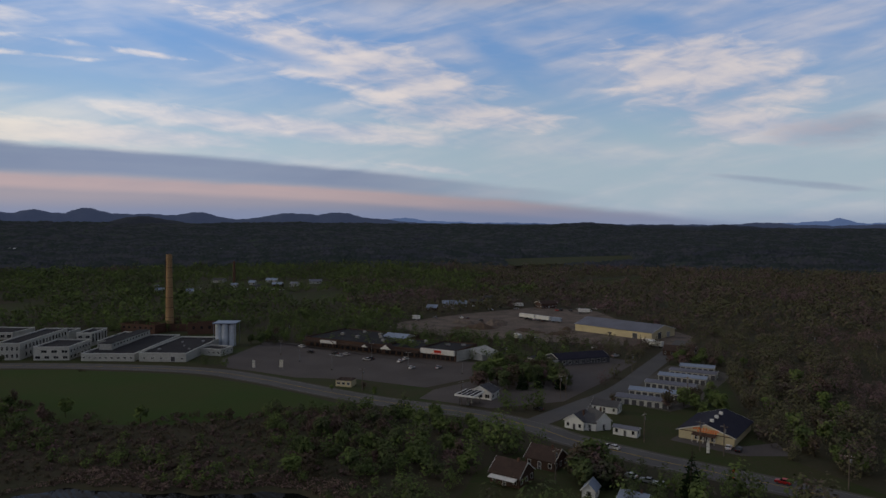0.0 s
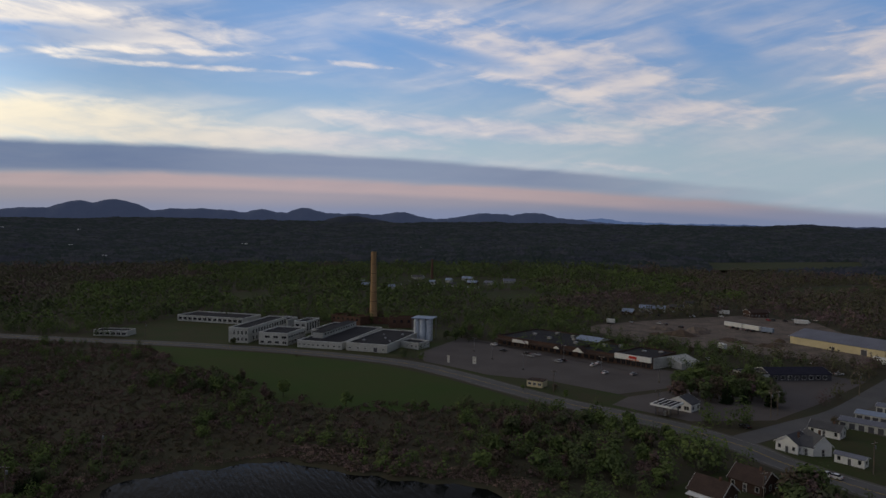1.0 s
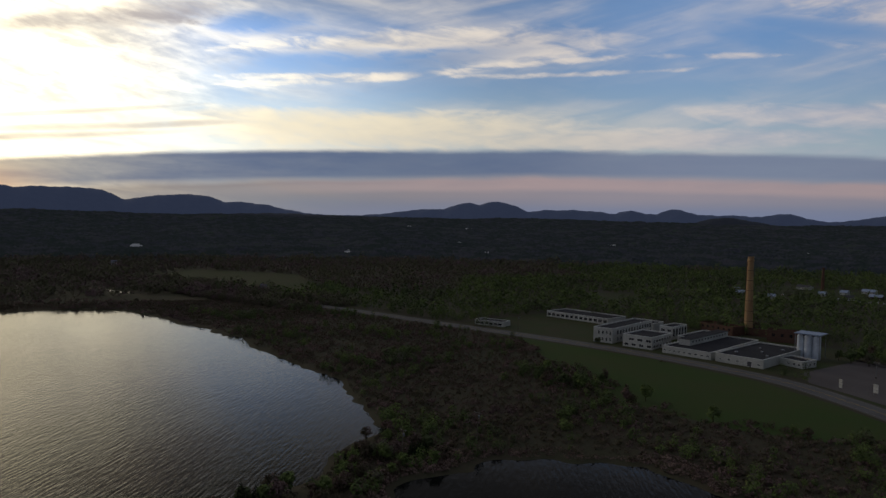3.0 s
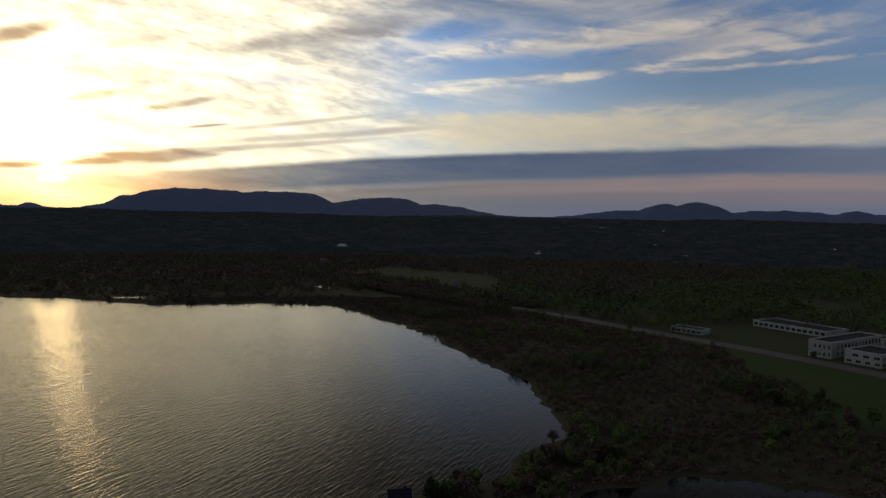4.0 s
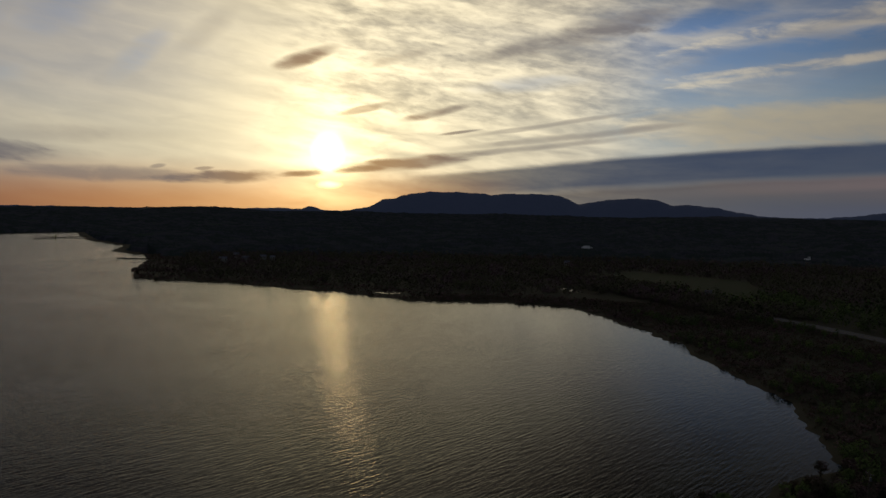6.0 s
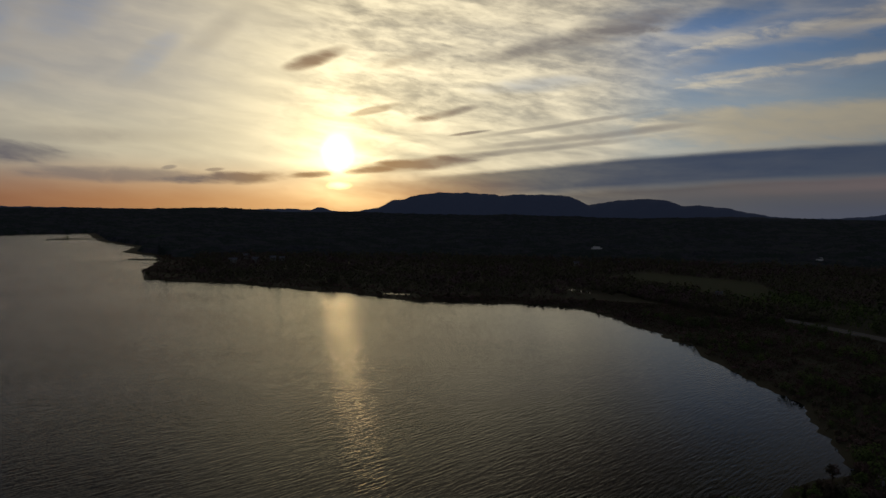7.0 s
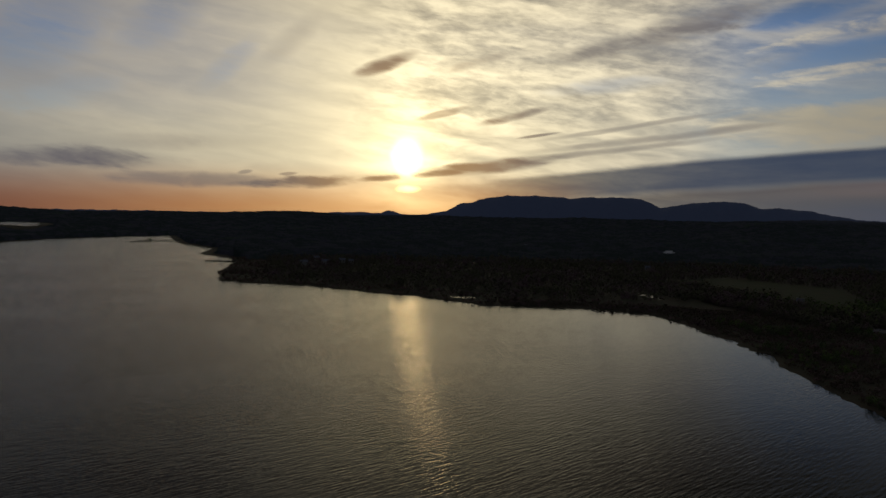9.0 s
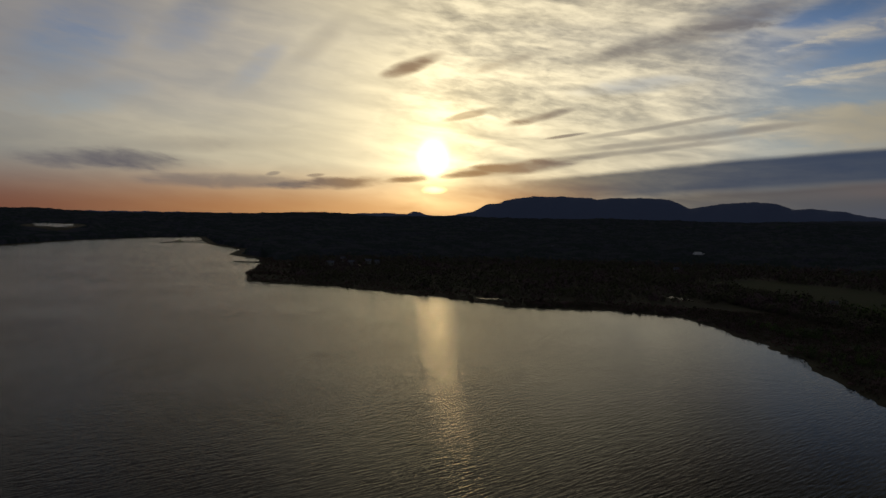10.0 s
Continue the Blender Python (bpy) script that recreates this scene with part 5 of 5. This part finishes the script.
for nm, a, b, d, h, rg, along, wall, roof_, lab in (
    ("house", (45.5, 257.5), (51.5, 253), 9, 3.2, 5.6, False, M_SIDING, M_GREY_SHINGLE, "white clapboard house with a grey gabled roof"),
    ("house", (51.8, 254.6), (56.0, 252.5), 9, 3.0, 5.2, True, M_SIDING, M_GREY_SHINGLE, "white clapboard house wing with a porch"),
    ("house", (56.3, 253), (62.0, 254.8), 10, 3.6, 6.4, False, M_SIDING, M_GREY_SHINGLE, "tall white gabled clapboard house"),
    ("house", (60.5, 281), (69.5, 275.5), 6, 2.8, 4.6, True, M_SIDING, M_GREY_SHINGLE, "long low white house with a porch"),
    ("mobile_home", (61.5, 249.5), (68.8, 244.6), 3.6, 2.7, 3.3, True, M_SIDING, M_METAL, "small white mobile home"),
    ("house", (14, 202), (22, 196.5), 9, 3.2, 6.4, True, M_BROWN, M_SHINGLE, "brown timber house with a shingled roof and white trim"),
    ("house", (26, 216), (34, 210), 9, 3.0, 6.0, True, M_BROWN, M_SHINGLE, "brown timber house with a dark red shingled roof"),
    ("house", (38.5, 190), (41.8, 188.4), 5, 2.6, 4.4, False, M_SIDING, M_PALE_METAL, "small white cottage with a pale roof"),
    ("house", (47, 184), (53, 180), 6, 2.5, 4.0, True, M_SIDING, M_PALE_METAL, "low white cottage with a pale blue roof"),
    ("house", (-156, 76.5), (-154.5, 82), 5, 3.0, 5.4, True, M_WHITE, M_NAVY, "small white lakeside house with a dark blue roof"),
    ("barn", (89, 628), (104, 634), 12, 4.2, 6.4, True, M_BROWN, M_SHINGLE, "weathered tan barn beside the work yard"),
    ("house", (128, 404), (143, 396), 9, 3.0, 5.5, True, M_BROWN, M_SHINGLE, "low brown house beside the side road"),
):
    ob_, size = gable_block(nm, a, b, d, h, rg, lab, wall, roof_, along, "barn" if nm == "barn" else "house")
    windows_all(ob_, size)
    opening(ob_, "front", size[0] * 0.45, 0.05, 0.95, 2.05, size, "door", M_DOOR)
    if lab.startswith("brown timber house with a shingled"):
        part("porch_roof", prism([(-2.2, 2.3), (0, 2.7), (0, 2.85), (-2.2, 2.45)], 0.5, size[0] - 0.5), M_TRIM, ob_, "white porch roof")
    if "chimney" not in lab and nm == "house" and size[0] > 5:
        part("chimney", box(size[0] * 0.7, size[0] * 0.7 + 0.6, size[1] * 0.45, size[1] * 0.45 + 0.6, h, rg + 0.9), M_BRICK, ob_)

rng = random.Random(4)
VILLAGE = [(-296, 893, 16, 9), (-250, 822, 7, 6), (-228, 899, 14, 8), (-205, 836, 12, 8), (-274, 745, 7, 5), (-312, 756, 9, 6), (-185, 842, 10, 7), (-168, 880, 15, 9), (-240, 862, 8, 6), (-330, 790, 8, 6), (-218, 800, 9, 5),
           (0, 640, 22, 8), (25, 655, 12, 8), (-14, 610, 9, 5), (62, 664, 8, 5), (40, 690, 10, 6)]
for vx, vy, ln, dp in VILLAGE:
    t_ = rng.uniform(-25, 15)
    end = (vx + ln * math.cos(radians(t_)), vy + ln * math.sin(radians(t_)))
    ob_, size = gable_block("house", (vx, vy), end, dp, 3.0, 5.2, rng.choice(["far white village house with a pale metal roof", "far white village house with a grey roof"]), rng.choice([M_WHITE, M_BROWN, M_WHITE]), rng.choice([M_PALE_METAL, M_GREY_SHINGLE, M_METAL]), True, "house", "far village houses")
    row(ob_, "front", 0.8, size[0] - 0.8, max(2, int(size[0] // 3)), 1.0, 1.0, 1.2, size)
FAR_ROOFS = [(-1714, 293, 46, 12), (-1528, 262, 30, 9), (-2223, 2330, 70, 20), (-2300, 2290, 45, 15), (-1432, 541, 40, 12), (-1500, 570, 24, 9), (-1024, -147, 18, 8), (-1041, -118, 16, 7), (-1058, -80, 12, 7), (-1120, -140, 14, 8), (-1075, -95, 14, 7),
             (-989, 349, 12, 7), (-592, 346, 9, 5), (-1084, 811, 16, 8), (-1246, 1286, 22, 9), (-1120, 1799, 30, 10), (-1918, 838, 20, 9), (-2527, 2259, 30, 12), (-1134, 849, 14, 8), (-952, 1064, 14, 8), (-560, 1750, 40, 12), (-700, 1500, 18, 9)]
for vx, vy, ln, dp in FAR_ROOFS:
    ln, dp = ln * 0.6, dp * 0.7
    yw = math.degrees(math.atan2(-vx, vy))
    hh = float(land(np.array([float(vx)]), np.array([float(vy)]))[0])
    ob_, size = gable_block("far_building", (vx, vy), (vx + ln * math.cos(radians(yw)), vy + ln * math.sin(radians(yw))), dp, 5.5, 7.5, "far pale building among the woods", M_SIDING if vy > 500 else M_WHITE, M_TRIM if vy > 500 else M_METAL, True, "building", "far buildings")
    ob_.location.z = hh + 2.0
    row(ob_, "front", 1, size[0] - 1, max(2, int(size[0] // 6)), 2.5, 1.6, 1.8, size)

# ---------------------------------------------------------------- trailers, cars, poles
def trailer(x, y, turn, length, label, material=None):
    ob = thing("trailer", x, y, turn, label, "trailer")
    part("body", box(0, length, 0, 2.5, 1.0, 3.8), material or M_TRIM, ob)
    part("chassis", box(0.3, length - 0.3, 0.5, 2.0, 0.7, 1.0), M_STEEL, ob)
    for wx_ in (1.2, 2.4, length - 1.5):
        for wy_ in (0.05, 2.15):
            bm = tube(0.5, 0.5, -0.15, 0.15, 10)
            w_ = part("wheel", bm, M_RUBBER, ob)
            w_.matrix_basis = pose(wx_, wy_ + 0.15, 0.5, 90, 0, 0)
    return ob


trailer(126, 440, -46, 9.5, "white box trailer parked by the warehouse")
trailer(128, 434, -46, 9.5, "white box trailer parked by the warehouse")
trailer(47, 460, -70, 7, "white box trailer in the work yard")
trailer(62, 566, -48, 16, "long white trailer beside parked cars")
trailer(73.5, 553.5, -48, 14, "long white trailer beside parked cars")
trailer(84, 541, -30, 8, "pale blue trailer beside the work yard", M_PALE_METAL)
trailer(116, 597, -14, 10, "white camper trailer beside the work yard")
trailer(-24, 548, -10, 6, "white box trailer on the far side of the yard")
trailer(66, 640, -10, 8, "white trailer on the grass")

CAR_PAINT = {n: mat(n + "_car_paint", c, tuple(v * 0.85 for v in c), 0.6, 0.3, 0.2, spec=0.5) for n, c in
             (("white", (0.75, 0.75, 0.74)), ("silver", (0.4, 0.41, 0.43)), ("black", (0.02, 0.02, 0.022)), ("red", (0.5, 0.03, 0.03)), ("blue", (0.05, 0.08, 0.18)))}
FIRST = {}


def car(x, y, turn, paint, group="parked cars"):
    m = pose(x, y, 0.08, 0, 0, turn)
    if paint in FIRST:
        return copy_thing(FIRST[paint], m)
    ob = new("car")
    ob.matrix_basis = m
    tagged(ob, paint + " car parked on the asphalt" if paint != "red" else "red car on the main road", "car", group)
    part("body", prism([(-2.2, 0.35), (2.2, 0.35), (2.25, 0.75), (2.0, 0.95), (0.9, 1.02), (-1.9, 1.05), (-2.25, 0.85)], -0.88, 0.88), CAR_PAINT[paint], ob)
    part("cabin", prism([(-1.75, 1.04), (0.95, 1.02), (0.25, 1.5), (-1.25, 1.5)], -0.74, 0.74), M_GLASS, ob, "dark glazed cabin")
    part("car_roof", prism([(-1.25, 1.5), (0.25, 1.5), (0.1, 1.56), (-1.1, 1.56)], -0.7, 0.7), CAR_PAINT[paint], ob)
    for sx in (-0.6, 0.6):
        part("headlight", box(sx - 0.2, sx + 0.2, 2.2, 2.27, 0.62, 0.78), M_LAMPGLASS, ob)
        part("tail_light", box(sx - 0.2, sx + 0.2, -2.3, -2.22, 0.7, 0.86), M_RED, ob)
    for sx in (-0.8, 0.8):
        for sy in (-1.35, 1.4):
            w_ = part("wheel", tube(0.33, 0.33, -0.11, 0.11, 12), M_RUBBER, ob)
            w_.matrix_basis = pose(sx, sy, 0.33, 0, 90, 0)
            part("rim", tube(0.19, 0.17, -0.125, 0.125, 10), M_STEEL, w_)
    FIRST[paint] = ob
    return ob


for x_, y_, a_, p_ in ((-86, 424, 60, "white"), (-77, 406, 62, "black"), (-62, 401, 60, "black"), (-58.5, 394, 62, "silver"), (-55.5, 399.5, 60, "silver"), (-42, 384, 62, "silver"), (-40, 387, 60, "black"), (-23, 379.5, -28, "white"), (-20.5, 386, -28, "white"),
                       (-16, 362, -25, "white"), (-2, 363, -28, "silver"), (38, 418, 20, "white"), (39, 281, 40, "black"), (55, 234, 50, "white"), (57.5, 232.5, 50, "white"), (51.5, 221, 40, "silver"), (96.5, 233, -30, "white"), (99, 231, -30, "black"),
                       (99, 398, -60, "white"), (93, 425, -50, "white"), (70, 552, -48, "black"), (73, 549.5, -48, "silver"), (76, 546.5, -48, "black"), (79, 543, -48, "black"), (67, 556, -48, "black"), (56, 206, 50, "white"), (60, 202, 50, "silver"), (63, 199, 50, "white"),
                       (120, 606, 20, "black"), (124, 607, 20, "red"), (128, 607, 20, "white"), (112, 610, 20, "black"), (100, 612, 20, "red"), (104, 613, 20, "black"), (15, 560, 30, "white"), (20, 556, 10, "black"), (-6, 560, 30, "silver"), (30, 545, 30, "black")):
    car(x_, y_, a_, p_)
red_car = car(99.5, 201.5, 52, "red")

for k in range(16):
    car(-285 + k * 7 + rng.uniform(-2, 2), 800 - k * 0.5 + rng.uniform(-8, 8), rng.uniform(0, 90), rng.choice(["white", "silver", "black", "white"]), "far parked cars")


def lamp_post(x, y, turn, h=8.0):
    if "lamp" in FIRST:
        return copy_thing(FIRST["lamp"], pose(x, y, 0, 0, 0, turn))
    ob = thing("street_lamp", x, y, turn, "tall grey steel lot lamp with two heads", "street lamp", "lot lamps")
    part("foot", tube(0.4, 0.4, 0, 0.7, 10), M_GRAVEL, ob)
    part("pole", tube(0.13, 0.08, 0.7, h, 8), M_STEEL, ob)
    part("arm", box(-1.2, 1.2, -0.05, 0.05, h - 0.1, h), M_STEEL, ob)
    for s in (-1, 1):
        hd = part("lamp_head", box(s * 1.2 - 0.4, s * 1.2 + 0.4, -0.2, 0.2, h - 0.15, h + 0.08), M_STEEL, ob)
        part("lens", box(s * 1.2 - 0.3, s * 1.2 + 0.3, -0.15, 0.15, h - 0.2, h - 0.15), M_LAMPGLASS, hd)
    FIRST["lamp"] = ob
    return ob


for x_, y_ in ((-57, 358), (-18, 365), (-40, 393), (-78, 380), (10, 350), (-93, 400)):
    lamp_post(x_, y_, -28)


def utility_pole(x, y, turn, h=10.5):
    if "pole" in FIRST:
        return copy_thing(FIRST["pole"], pose(x, y, 0, 0, 0, turn))
    ob = thing("utility_pole", x, y, turn, "weathered wooden utility pole with a crossarm", "utility pole", "roadside poles")
    part("pole", tube(0.2, 0.13, -0.3, h, 8), M_POLE, ob)
    part("crossarm", box(-1.3, 1.3, -0.08, 0.08, h - 1.0, h - 0.82), M_POLE, ob)
    for s in (-1.15, -0.5, 0.5, 1.15):
        part("insulator", tube(0.07, 0.05, h - 0.82, h - 0.6, 6, None, s, 0), M_LAMPGLASS, ob)
    part("transformer", tube(0.3, 0.3, h - 2.6, h - 1.6, 10, None, 0.42, 0), M_STEEL, ob)
    FIRST["pole"] = ob
    return ob


POLES = [(54, 303, 30), (51, 300, 30), (33, 201, 40), (116, 197, -40), (221, 414, 0), (242, 388, 0), (92, 226, -40), (86, 231, -40), (106, 300, -60), (-159, 144, 10), (-157, 176, 10), (118, 415, 30), (96, 352, 30), (8, 289, 30), (-36, 313, 30), (-300, 373, 0),
         (-100, 452, 0), (-18, 470, 0), (70, 240, 40), (140, 165, -40)]
for p_ in POLES:
    utility_pole(*p_)


def sign(x, y, turn, h, w, material, label):
    ob = thing("road_sign", x, y, turn, label, "sign", "plaza signs")
    for s in (-w / 2 + 0.15, w / 2 - 0.15):
        part("post", tube(0.09, 0.09, -0.1, h, 8, None, s, 0), M_STEEL, ob)
    for k in range(3):
        part("panel", box(-w / 2, w / 2, -0.12, 0.12, h - 1.2 - k * 1.35, h - k * 1.35), material, ob)
    return ob


sign(-83, 358, -20, 5.2, 2.2, M_WHITE, "white roadside sign with three stacked panels")
sign(-98, 361, -20, 4.4, 1.6, M_WHITE, "small white roadside sign with stacked panels")
sign(88, 229, -36, 3.4, 1.0, M_TRIM, "white post sign in front of the restaurant")
sign(86, 204, 50, 4.0, 1.2, M_ORANGE, "orange and white roadside sign")

# soil heaps and log piles in the work yard
M_LOGS = mat("grey_logs", (0.13, 0.095, 0.07), (0.08, 0.06, 0.045), 0.6, 0.95)


def heap(x, y, r, h, material, label, seed):
    g = random.Random(seed)
    bm = bmesh.new()
    top = bm.verts.new((0, 0, h))
    prev = None
    for f, zf in ((0.35, 0.85), (0.65, 0.5), (0.88, 0.18), (1.0, -0.05)):
        ring = [bm.verts.new((r * f * g.uniform(0.85, 1.15) * math.cos(a / 14 * 6.2832), 0.7 * r * f * g.uniform(0.85, 1.15) * math.sin(a / 14 * 6.2832), h * zf * g.uniform(0.8, 1.15))) for a in range(14)]
        for k in range(14):
            if prev:
                bm.faces.new((prev[k], ring[k], ring[(k + 1) % 14], prev[(k + 1) % 14]))
            else:
                bm.faces.new((top, ring[k], ring[(k + 1) % 14]))
        prev = ring
    me = bpy.data.meshes.new("soil_heap")
    bmesh.ops.recalc_face_normals(bm, faces=bm.faces)
    bm.to_mesh(me)
    bm.free()
    me.materials.append(material)
    ob = tagged(new("soil_heap", me), label, "heap", "yard heaps")
    ob.matrix_basis = pose(x, y, 0.03, 0, 0, g.uniform(-30, 30))
    return ob


for i, (x_, y_, r_, h_) in enumerate(((39, 522, 9, 4.5), (28, 508, 11, 3.5), (44, 535, 6, 2.6), (12, 505, 6, 1.6), (58, 500, 7, 1.3), (66, 488, 6, 1.2), (80, 478, 5, 1.5), (84, 486, 6, 1.4), (20, 530, 5, 2.0))):
    heap(x_, y_, r_, h_, M_SAND if i in (0, 2, 8) else M_LOGS, "heap of pale bare soil in the yard" if i in (0, 2, 8) else "heap of dark brush and timber in the yard", i)

for i, (x_, y_) in enumerate([(29.6, 531.7), (36.7, 509.2), (20.9, 508.9), (89.2, 500.5), (88.8, 472.9), (43.7, 534.5), (76.5, 480.1), (13.9, 534.8), (58.2, 491.7), (159.5, 421.2), (161.7, 414.6)]):
    heap(x_, y_, 3.0 + (i * 7) % 5 * 0.9, 0.9 + (i * 5) % 4 * 0.5, M_SAND if i % 3 == 1 else M_LOGS, "heap of pale bare soil in the yard" if i % 3 == 1 else "heap of dark brush and timber in the yard", 40 + i)
for i, (x_, y_) in enumerate([(-7.1, 611.1), (2.1, 630.4), (15.6, 607.6), (28.5, 640.6), (65.8, 622.4), (121.2, 621.8), (125.3, 610.8), (136.5, 625.1), (60.4, 462.7), (8.8, 623.0), (51.4, 632.2), (42.4, 613.3)]):
    car(x_, y_, 25 + i * 37 % 60, ("white", "silver", "black", "white")[i % 4], "cars in the work yard")

# low bars of land off the western shore
def bar(x0, y0, x1, y1, w, h, seed):
    g = random.Random(seed)
    n, across_ = 26, (-1.0, -0.75, -0.35, 0.0, 0.35, 0.75, 1.0)
    d = Vector((x1 - x0, y1 - y0))
    side = Vector((-d.y, d.x)).normalized()
    verts = []
    for i in range(n):
        f = i / (n - 1)
        half = w * (0.25 + 0.75 * math.sin(math.pi * min(f * 1.1, 1) ** 0.8)) * g.uniform(0.7, 1.2) * (0.15 if i in (0, n - 1) else 1)
        for k in across_:
            p_ = Vector((x0, y0)) + d * f + side * (half * k)
            verts.append((p_.x, p_.y, -1.1 + (h + 0.5) * (1 - abs(k) ** 2.5) * g.uniform(0.75, 1.1)))
    return tagged(sheet("sandbar", verts, grid_quads(n, len(across_)), M_FLOOR), "low dark bar of land lying in the lake", "sandbar", kind="structure")


bar(-1133, -313, -1120, -262, 5, 1.2, 1)
bar(-1818, -695, -2035, -610, 11, 1.6, 2)
for x_, y_, h_, k_ in ((-1868, -672, 8, "brown"), (-1880, -668, 9, "green"), (-1848, -682, 5, "brown"), (-1925, -650, 5, "brown"), (-862, -216, 8, "brown"), (-855, -213, 7, "green"), (-868, -221, 6, "brown"), (-846, -210, 8, "brown")):
    plant(k_, x_, y_, h_, -0.3)

# small pools behind the shore, and the far pond
for name_, cx_, cy_, a_, b_, t_ in (("pool", -683, 246, 30, 5, 15), ("pool", -655, 62, 16, 6, 70), ("pool", -1110, -150, 16, 6, 60), ("pool", -1085, -110, 12, 5, 60), ("pool", -1900, -660, 90, 22, 65), ("pond", -2514, -1343, 440, 74, 28)):
    g = random.Random(int(-cx_))
    pts = [(cx_ + a_ * math.cos(k / 18 * 6.2832) * g.uniform(0.7, 1.1) * math.cos(radians(t_)) - b_ * math.sin(k / 18 * 6.2832) * g.uniform(0.6, 1.2) * math.sin(radians(t_)),
            cy_ + a_ * math.cos(k / 18 * 6.2832) * g.uniform(0.7, 1.1) * math.sin(radians(t_)) + b_ * math.sin(k / 18 * 6.2832) * g.uniform(0.6, 1.2) * math.cos(radians(t_))) for k in range(18)]
    hz = float(land(np.array([float(cx_)]), np.array([float(cy_)]))[0])
    flat(name_, pts, M_WATER, hz + 0.15, "small bright pool of open water in the marsh" if name_ == "pool" else "far pale pond among dark woods", name_)
